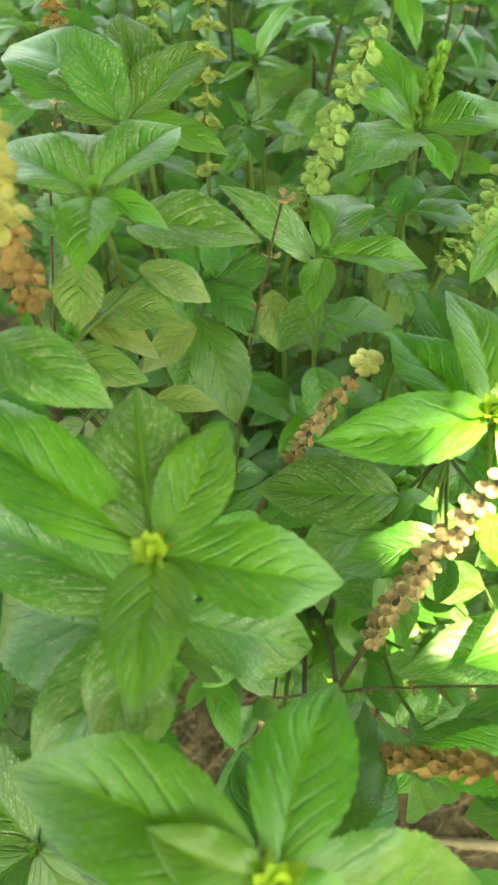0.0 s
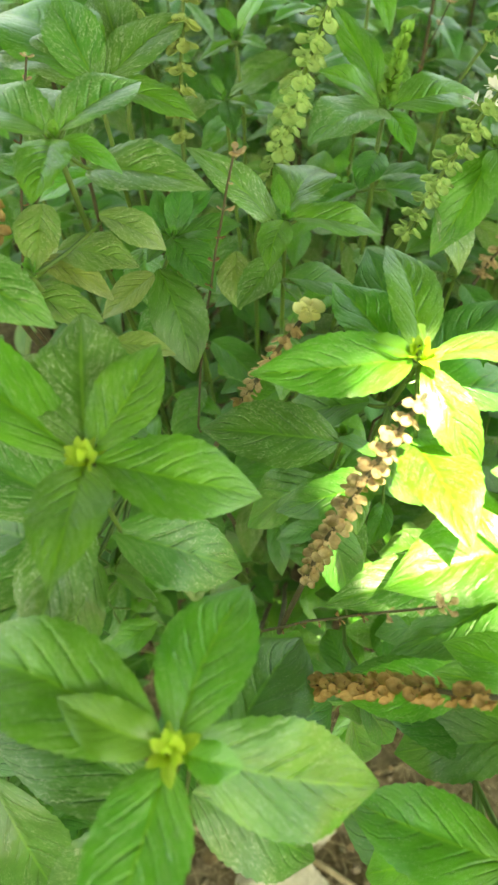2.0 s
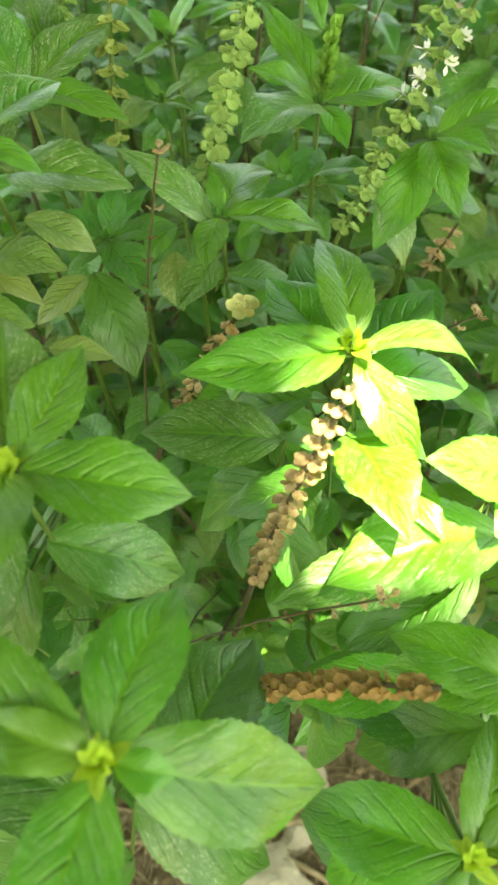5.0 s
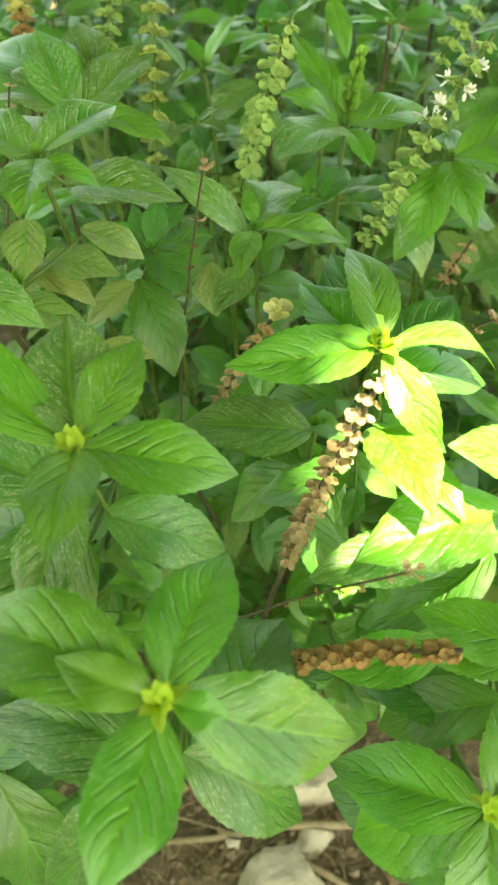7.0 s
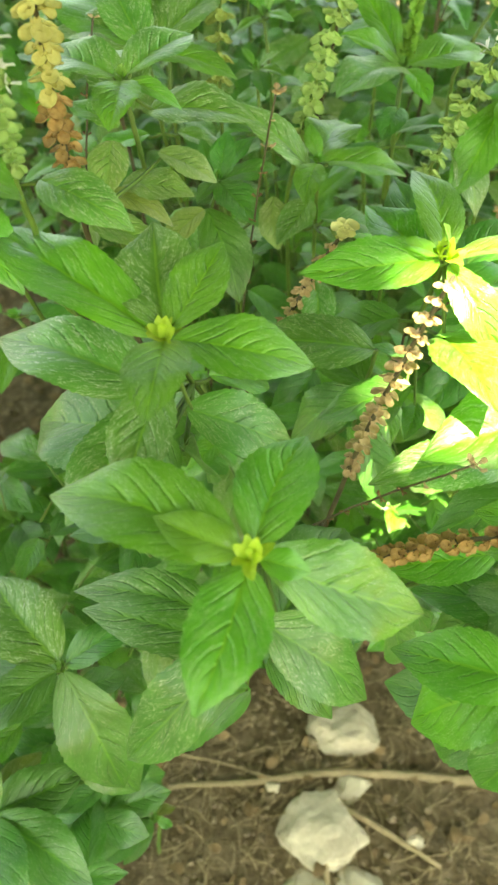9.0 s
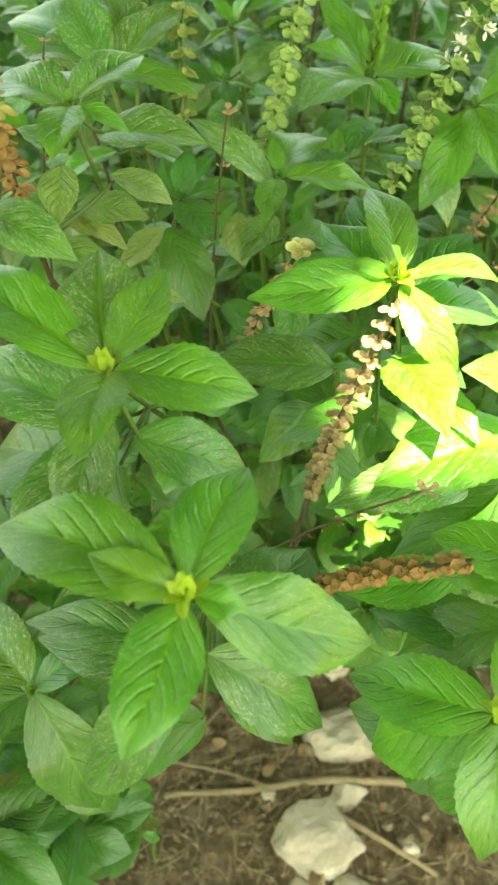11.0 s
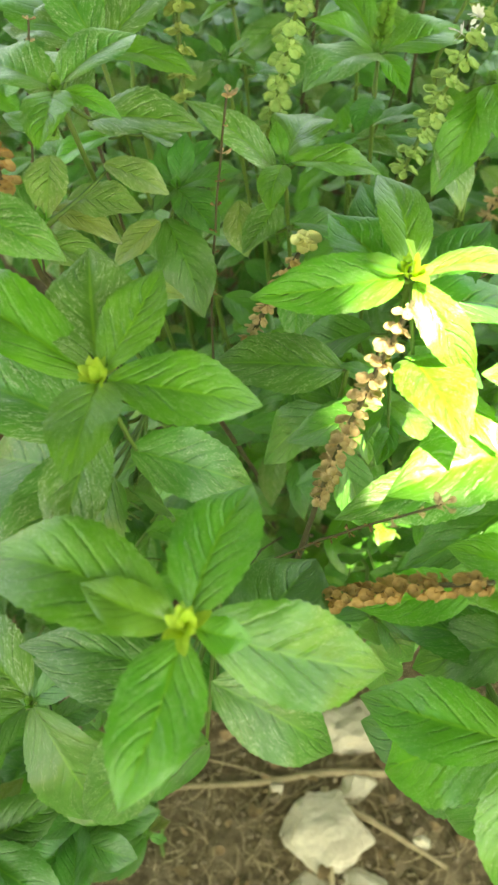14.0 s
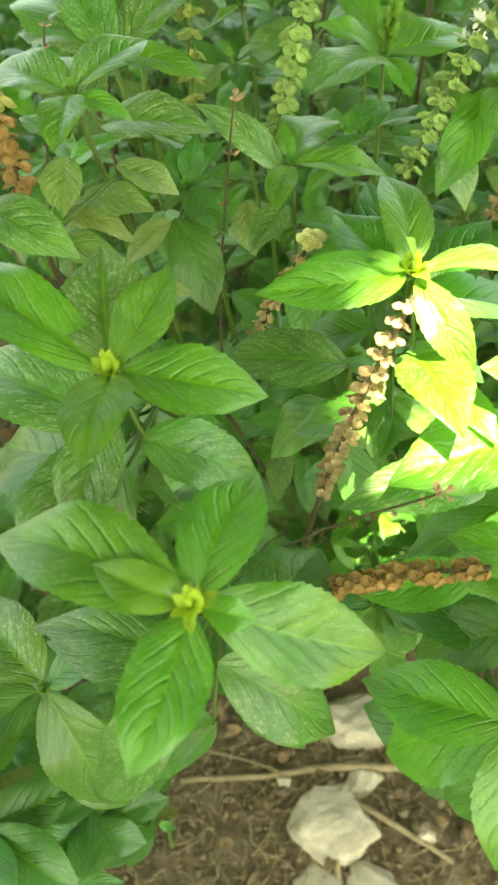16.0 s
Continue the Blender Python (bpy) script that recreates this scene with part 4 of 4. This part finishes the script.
sh_ur = shoot((0.140, 0.568, 0.950), (0.140, 0.763), "green basil shoot topped by a young bud spike", False, 3)
leaf(sh_ur, "speck", (0.138, 0.565, 0.950), (0.087, 0.494, 0.944), .52, 0, .08)
leaf(sh_ur, "fresh", (0.136, 0.567, 0.952), (0.088, 0.560, 0.974), .46, 0, .08)
leaf(sh_ur, "fresh", (0.138, 0.571, 0.952), (0.094, 0.630, 1.003), .30, 0, .05)
leaf(sh_ur, "fresh", (0.144, 0.570, 0.950), (0.210, 0.600, 0.953), .60, 0, .10)
leaf(sh_ur, "fresh", (0.142, 0.565, 0.948), (0.161, 0.530, 0.930), .42, 0, .10)
leaf(sh_ur, "dark", (0.140, 0.560, 0.920), (0.126, 0.520, 0.906), .55, 0, .08)
leaf(sh_ur, "dark", (0.140, 0.560, 0.900), (0.180, 0.530, 0.914), .5, 0, .08)
leaf(sh_ur, "fresh", (0.140, 0.572, 0.949), (0.141, 0.640, 0.940), .4, 0, .08)

sh_ue = shoot((0.225, 0.560, 0.930), (0.220, 0.690), "green basil shoot in soft backlight", False, 3)
leaf(sh_ue, "speck", (0.190, 0.550, 0.900), (0.212, 0.520, 0.844), .46, 0, .08)
leaf(sh_ue, "fresh", (0.228, 0.558, 0.930), (0.264, 0.530, 0.928), .5, 0, .08)
leaf(sh_ue, "fresh", (0.227, 0.563, 0.930), (0.264, 0.620, 0.922), .5, 0, .08)
leaf(sh_ue, "fresh", (0.226, 0.557, 0.928), (0.243, 0.500, 0.893), .5, 0, .08)
leaf(sh_ue, "fresh", (0.223, 0.558, 0.927), (0.187, 0.520, 0.857), .42, 0, .08)
leaf(sh_ue, "fresh", (0.229, 0.561, 0.931), (0.292, 0.580, 0.953), .5, 0, .08)

sh_un = shoot((0.125, 0.700, 1.020), (0.120, 0.840), "green basil shoot behind flowering stems", False, 3)
leaf(sh_un, "fresh", (0.122, 0.702, 1.018), (0.092, 0.720, 1.000), .4, 0, .06)
leaf(sh_un, "fresh", (0.126, 0.697, 1.017), (0.143, 0.660, 0.978), .35, 0, .06)
leaf(sh_un, "fresh", (0.123, 0.704, 1.021), (0.100, 0.750, 1.029), .45, 0, .06)
leaf(sh_un, "speck", (0.128, 0.702, 1.019), (0.188, 0.750, 0.996), .45, 0, .06)

sh_uo = shoot((0.017, 0.660, 0.971), (0.050, 0.850), "leafy basil shoot with upright narrow leaves", False, 3)
leaf(sh_uo, "fresh", (0.019, 0.660, 0.974), (0.047, 0.660, 1.011), .45, 0, .06)
leaf(sh_uo, "fresh", (0.015, 0.662, 0.973), (-0.002, 0.680, 0.988), .45, 0, .06)
leaf(sh_uo, "speck", (0.020, 0.658, 0.971), (0.046, 0.640, 0.968), .4, 0, .06)
leaf(sh_uo, "fresh", (0.014, 0.659, 0.969), (-0.012, 0.650, 0.955), .4, 0, .06)

sh_up = shoot((0.014, 0.620, 0.935), (0.040, 0.860), "low leafy basil shoot with narrow pale leaves", False, 3)
leaf(sh_up, "speck", (0.017, 0.620, 0.937), (0.036, 0.620, 0.949), .42, 0, .06)
leaf(sh_up, "fresh", (0.017, 0.618, 0.935), (0.043, 0.600, 0.933), .38, 0, .06)
leaf(sh_up, "fresh", (0.011, 0.622, 0.938), (-0.001, 0.630, 0.950), .4, 0, .06)
leaf(sh_up, "speck", (0.011, 0.617, 0.934), (-0.004, 0.600, 0.929), .38, 0, .06)
leaf(sh_up, "dark", (0.015, 0.616, 0.934), (0.026, 0.580, 0.921), .42, 0, .06)
spike("green", (0.098, 0.478, 1.040), (0.063, 0.520, 0.905), 11, .0056)
spike("green", (-0.045, 0.620, 1.043), (-0.052, 0.600, 0.983), 6, .0056)
spike("olive", (-0.005, 0.570, 1.053), (-0.006, 0.550, 0.920), 9, .0056)
spike("white", (0.220, 0.470, 1.032), (0.160, 0.475, 0.890), 12, .0056)
spike("ochre", (-0.057, 0.300, 1.057), (-0.062, 0.325, 0.947), 12, .0052)
spike("white", (-0.066, 0.250, 1.046), (-0.068, 0.265, 0.968), 12, .0046)
spike("dry", (0.152, 0.257, 0.925), (0.112, 0.262, 0.775), 14, .0039)
spike("drytop", (0.097, 0.345, 0.907), (0.063, 0.338, 0.838), 9, .0049)
spike("brown", (0.192, 0.168, 0.835), (0.112, 0.217, 0.735), 15, .0040)
spike("ochre", (-0.139, 0.660, 1.034), (-0.131, 0.640, 0.991), 6, .0055)
spike("green", (0.249, 0.660, 1.020), (0.223, 0.660, 0.972), 4, .0062)
spike("bare", (0.051, 0.388, 0.977), (0.029, 0.403, 0.820), 9, .002)
spike("bare", (0.172, 0.205, 0.845), (0.091, 0.251, 0.735), 8, .002)
spike("bare", (-0.068, 0.420, 1.010), (-0.079, 0.400, 0.921), 8, .0008)
spike("bare", (0.205, 0.800, 0.979), (0.173, 0.780, 0.867), 6, .002)
spike("bud", (0.150, 0.577, 1.000), (0.145, 0.572, 0.952), 13, .0085)
spike("dry", (0.272, 0.620, 0.835), (0.250, 0.600, 0.796), 4, .0052)
spike("bare", (0.232, 0.370, 0.893), (0.192, 0.360, 0.865), 4, .002)


# ---- the thicket behind and below: repeated basil shoots ----
def bush(height, seed, pale):
    """A whole basil shoot of the thicket: arched stem, crossed leaf pairs, a rosette and two side twigs."""
    rnd = random.Random(seed)
    ob = thing("basil_shoot", (0, 0, 0), "leafy basil shoot in the shaded thicket" if not pale else "pale mottled basil shoot in the thicket", "basil plant", "basil thicket")
    top = Vector((rnd.uniform(-0.05, 0.05), -0.14 - 0.12 * rnd.random(), height))
    line = bend((0, 0, -0.08), top, 14, (0, 0.015, 0.03), 0.003, seed)
    bm = bmesh.new()
    tube(bm, line, [0.0045 - 0.0024 * i / 14 for i in range(15)], 6)
    part("stem", bm, STEM if seed % 3 else STEM_OLD, ob)

    def put_leaf(at, a, size, fall, kind):
        out = Vector((math.cos(a), math.sin(a), 0))
        b = at + out * 0.014 + Vector((0, 0, 0.004))
        tip = b + out * size * math.cos(fall) + Vector((0, 0, -size * math.sin(fall)))
        bm = bmesh.new()
        blade(bm, b, tip, rnd.uniform(0.44, 0.56), rnd.uniform(-14, 14), rnd.uniform(0.06, 0.14), rnd.randrange(10 ** 6), 16, 8)
        tube(bm, [at, at.lerp(b, 0.6), b + out * 0.004], [0.0014, 0.0012, 0.0008], 5, 1)
        part("leaf", bm, [LEAF[kind], STEM], ob)

    turn = rnd.uniform(0, 3.1)
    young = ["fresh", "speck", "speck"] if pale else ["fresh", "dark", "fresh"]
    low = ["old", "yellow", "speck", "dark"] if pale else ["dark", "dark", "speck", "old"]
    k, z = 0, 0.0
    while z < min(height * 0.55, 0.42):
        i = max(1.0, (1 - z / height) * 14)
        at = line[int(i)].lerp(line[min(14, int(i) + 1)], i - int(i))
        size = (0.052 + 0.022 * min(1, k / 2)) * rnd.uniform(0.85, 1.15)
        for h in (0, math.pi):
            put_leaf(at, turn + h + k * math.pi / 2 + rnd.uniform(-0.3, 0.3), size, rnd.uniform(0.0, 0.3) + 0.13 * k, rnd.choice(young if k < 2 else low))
        z += 0.022 + 0.024 * min(k, 2)
        k += 1
    bm = bmesh.new()
    for q in range(6):
        a = q * 2.4
        blade(bm, top, top + Vector((math.cos(a) * 0.008, math.sin(a) * 0.008, 0.007)), 0.7, 0, 0.1, q, 5, 4)
    part("bud_tuft", bm, LEAF["young"], ob)
    return ob


EYE_MEAN = Vector((0.10, -0.03, 1.10))   # where a visitor's eyes are


def clear(x, y, z):
    """Whether a shoot with its top there keeps the bare soil by the path open."""
    d = Vector((x, y, z)) - EYE_MEAN
    if d.y < 0.1:
        return False
    reach = d.y * 1.10 / max(0.05, -d.z) + EYE_MEAN.y
    across = EYE_MEAN.x + d.x * 1.10 / max(0.05, -d.z)
    if reach < (0.61 if across > -0.16 else 0.42):
        return False
    if d.x / d.y < -0.40 and 0.55 < -d.z / d.y < 1.15:
        return False
    return True


protos = [bush(h, 40 + i, i % 3 == 1) for i, h in enumerate((0.50, 0.58, 0.66, 0.74, 0.82, 0.92, 1.0))]
heights = (0.50, 0.58, 0.66, 0.74, 0.82, 0.92, 1.0)
rnd_t = random.Random(11)
spots = []
for i in range(8):
    for j in range(5):
        spots.append((-0.40 + 0.115 * i + rnd_t.uniform(-0.035, 0.035), 0.64 + 0.10 * j + rnd_t.uniform(-0.035, 0.035)))
for i in range(11):
    for j in range(8):
        spots.append((-1.0 + 0.2 * i + rnd_t.uniform(-0.06, 0.06), 1.02 + 0.16 * j + rnd_t.uniform(-0.05, 0.05)))
# unseen rows far left, added to shade the soil from that side
for i in range(9):
    spots.append((-1.05 + 0.12 * (i % 2) + rnd_t.uniform(-0.04, 0.04), 0.10 + 0.13 * i))
for i in range(14):
    spots.append((-1.24 + 0.12 * (i % 2) + rnd_t.uniform(-0.04, 0.04), 0.25 + 0.12 * i))
# unseen shoots left of the eye, added to block low light from there
for i in range(12):
    spots.append((-0.62 - 0.16 * (i % 3) + rnd_t.uniform(-0.03, 0.03), -0.30 + 0.15 * (i // 3) + rnd_t.uniform(-0.03, 0.03)))
used = set()
for x, y in spots:
    cap = 0.75 if y < 0.80 else 0.83 if y < 0.95 else 0.93 if y < 1.08 else 1.0
    for k in sorted(range(7), key=lambda q: rnd_t.random() - 0.12 * q):
        if heights[k] <= cap and (x < -0.88 and y < 1.3 or x < -1.08 and y < 1.9 or x < -0.55 and y < 0.35 or all(clear(x, y - 0.22 * f, heights[k] * f) for f in (1.0, 0.75, 0.5, 0.25))):
            m = pose(x, y, ground_z(x, y), 0, 0, rnd_t.uniform(-40, 40))
            if k in used:
                copy_thing(protos[k], m)
            else:
                protos[k].matrix_basis = m
                used.add(k)
            break
for k in range(7):
    if k not in used:
        for o in (*protos[k].children_recursive, protos[k]):
            bpy.data.objects.remove(o)


def undergrowth():
    """The uncountable leaves that fill the thicket between the shoots, mostly coloured dark for its shade."""
    rnd = random.Random(23)
    bm = bmesh.new()
    made = 0
    while made < 240:
        z = rnd.uniform(0.12, 0.50)
        x, y = rnd.uniform(-0.36, -0.13 + 0.12 * z), rnd.uniform(0.06, 0.44 - 0.45 * z)
        a, fall, size = rnd.uniform(0, 6.283), rnd.uniform(-0.1, 0.6), rnd.uniform(0.045, 0.075)
        b = Vector((x, y, z))
        blade(bm, b, b + Vector((math.cos(a) * math.cos(fall), math.sin(a) * math.cos(fall), -math.sin(fall))) * size,
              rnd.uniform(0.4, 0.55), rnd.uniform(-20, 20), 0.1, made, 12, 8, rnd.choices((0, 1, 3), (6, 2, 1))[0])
        made += 1
    while made < 6400:
        far = rnd.random() < 0.45
        y = rnd.uniform(1.1, 3.3) if far else rnd.uniform(0.25, 1.15)
        wide = 0.52 + 0.36 * y
        x = 0.05 + rnd.uniform(-wide, wide)
        cap = 0.70 if y < 0.62 else 0.78 if y < 0.78 else 0.90 if y < 0.95 else 0.98 if y < 1.5 else 1.04 + 0.1 * (y - 1.5)
        z = rnd.uniform(0.35 if far else 0.12, cap)
        if not clear(x, y - 0.03, z):
            continue
        if rnd.random() < 0.45 and noise.noise(Vector((x, y, z)) * 5.5) < -0.05:
            continue
        a, fall, size = rnd.uniform(0, 6.283), rnd.uniform(-0.1, 0.75), rnd.uniform(0.036, 0.076)
        if far:
            size *= 1.25
        b = Vector((x, y, z))
        tip = b + Vector((math.cos(a) * math.cos(fall), math.sin(a) * math.cos(fall), -math.sin(fall))) * size
        back = Vector((b.x - (tip.x - b.x) * 0.3, b.y - (tip.y - b.y) * 0.3, b.z - 0.022))
        tube(bm, [back, b.lerp(back, 0.4), b], [0.0014, 0.0011, 0.0008], 4, 4, False)
        if made % 9 == 0 and b.y > 0.66 and all(clear(b.x, b.y + 0.05 * f, b.z * (1 - f)) for f in (0.3, 0.6, 0.95)):
            tube(bm, bend((b.x, b.y + 0.05, ground_z(b.x, b.y) - 0.02), back, 5, (0, 0.01, 0.02), 0.004, made), [0.003, 0.0028, 0.0025, 0.0022, 0.0019, 0.0014], 5, 4, False)
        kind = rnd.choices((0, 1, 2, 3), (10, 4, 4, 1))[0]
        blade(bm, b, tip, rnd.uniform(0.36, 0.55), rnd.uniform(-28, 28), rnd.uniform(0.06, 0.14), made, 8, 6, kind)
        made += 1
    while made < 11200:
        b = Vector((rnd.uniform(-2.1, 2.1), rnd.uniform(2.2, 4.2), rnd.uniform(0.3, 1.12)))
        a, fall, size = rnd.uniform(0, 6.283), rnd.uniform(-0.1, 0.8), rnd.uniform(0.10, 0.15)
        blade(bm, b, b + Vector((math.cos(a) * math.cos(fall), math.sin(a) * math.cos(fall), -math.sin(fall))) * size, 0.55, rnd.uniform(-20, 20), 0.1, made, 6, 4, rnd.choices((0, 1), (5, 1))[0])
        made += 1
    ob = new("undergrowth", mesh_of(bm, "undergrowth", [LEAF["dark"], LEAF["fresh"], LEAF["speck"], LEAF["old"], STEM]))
    return tagged(ob, "dense shaded basil leaves filling the thicket", "foliage", "", "stuff")


undergrowth()


# ---- an unseen tree, added to shade the bed ----
def shade_tree():
    """A broad unseen tree added over the bed: trunk and limbs stand behind the path, the crown reaches across with one
    open gap.
    """
    rnd = np.random.RandomState(5)
    ob = thing("tree", (-1.6, -2.4, ground_z(-1.6, -2.4)), "unseen broad shade tree added over the bed, dense green crown", "tree")
    bm = bmesh.new()
    fork = Vector((-1.4, -2.0, 1.9))
    tube(bm, bend((-1.6, -2.4, -0.1), fork, 8, (0.05, 0, 0), 0.03, 3), [0.19 - 0.009 * i for i in range(9)], 14)
    part("trunk", bm, BARK, ob)
    for i, e in enumerate(((2.0, 2.4, 3.7), (-0.8, 3.2, 3.6), (2.9, -0.6, 3.6), (-3.5, 1.0, 3.5), (0.4, 0.6, 3.9), (-3.0, -3.9, 3.6), (1.2, -3.6, 3.6))):
        bm = bmesh.new()
        tube(bm, bend(fork, e, 9, (0, 0, 0.35), 0.06, i), [0.11 - 0.010 * k for k in range(10)], 9)
        part("limb", bm, BARK, ob)
    n = 150000
    c = np.stack([rnd.uniform(-4.5, 3.9, n), rnd.uniform(-5.4, 4.9, n), rnd.uniform(3.2, 4.3, n)], 1)
    r = np.hypot((c[:, 0] + 0.3) / 4.05, (c[:, 1] + 0.2) / 5.0)
    lump = np.array([noise.noise(Vector(p) * 1.1) for p in c])
    keep = r < 0.86 + 0.22 * lump
    c = c[keep]
    n = len(c)
    a, tilt = rnd.uniform(0, 6.283, n), rnd.uniform(-0.6, 0.6, n)
    size = rnd.uniform(0.13, 0.20, n)
    fx = np.stack([np.cos(a) * np.cos(tilt), np.sin(a) * np.cos(tilt), np.sin(tilt)], 1)
    fy = np.stack([-np.sin(a), np.cos(a), rnd.uniform(-0.4, 0.4, n)], 1)
    half, wide = (size / 2)[:, None] * fx, (size * 0.27)[:, None] * fy
    low = np.array((0, 0, -0.012))
    v = np.stack([c - half, c - half * 0.1 + wide + low, c + half + 2 * low, c - half * 0.1 - wide + low], 1)
    # the one opening, cut so that the sun strikes chosen leaves and a spike top
    way = np.array(SUN_WAY)
    for x, y, wide_gap in ((0.206, 0.274, 0.055), (0.161, 0.271, 0.022)):
        web = np.concatenate([v * f + v[:, [1, 2, 3, 0]] * (1 - f) for f in (1.0, 0.75, 0.5, 0.25)]
                             + [v[:, [0]] * f + v[:, [2]] * (1 - f) for f in (0.75, 0.5, 0.25)], 1)
        rel = web - np.array((x, y, 0.89))
        off = np.linalg.norm(rel - (rel @ way)[..., None] * way, axis=2).min(1)
        v = v[off > wide_gap]
    n = len(v)
    v = v.reshape(-1, 3)
    idx = np.arange(n)[:, None] * 4
    tris = np.concatenate([idx + np.array((0, 1, 2)), idx + np.array((0, 2, 3))])
    me = bpy.data.meshes.new("crown")
    me.from_pydata(v.tolist(), [], tris.tolist())
    me.materials.append(CROWN)
    cr = new("crown", me)
    cr.parent = ob
    cr.matrix_parent_inverse = ob.matrix_world.inverted()
    return ob


shade_tree()
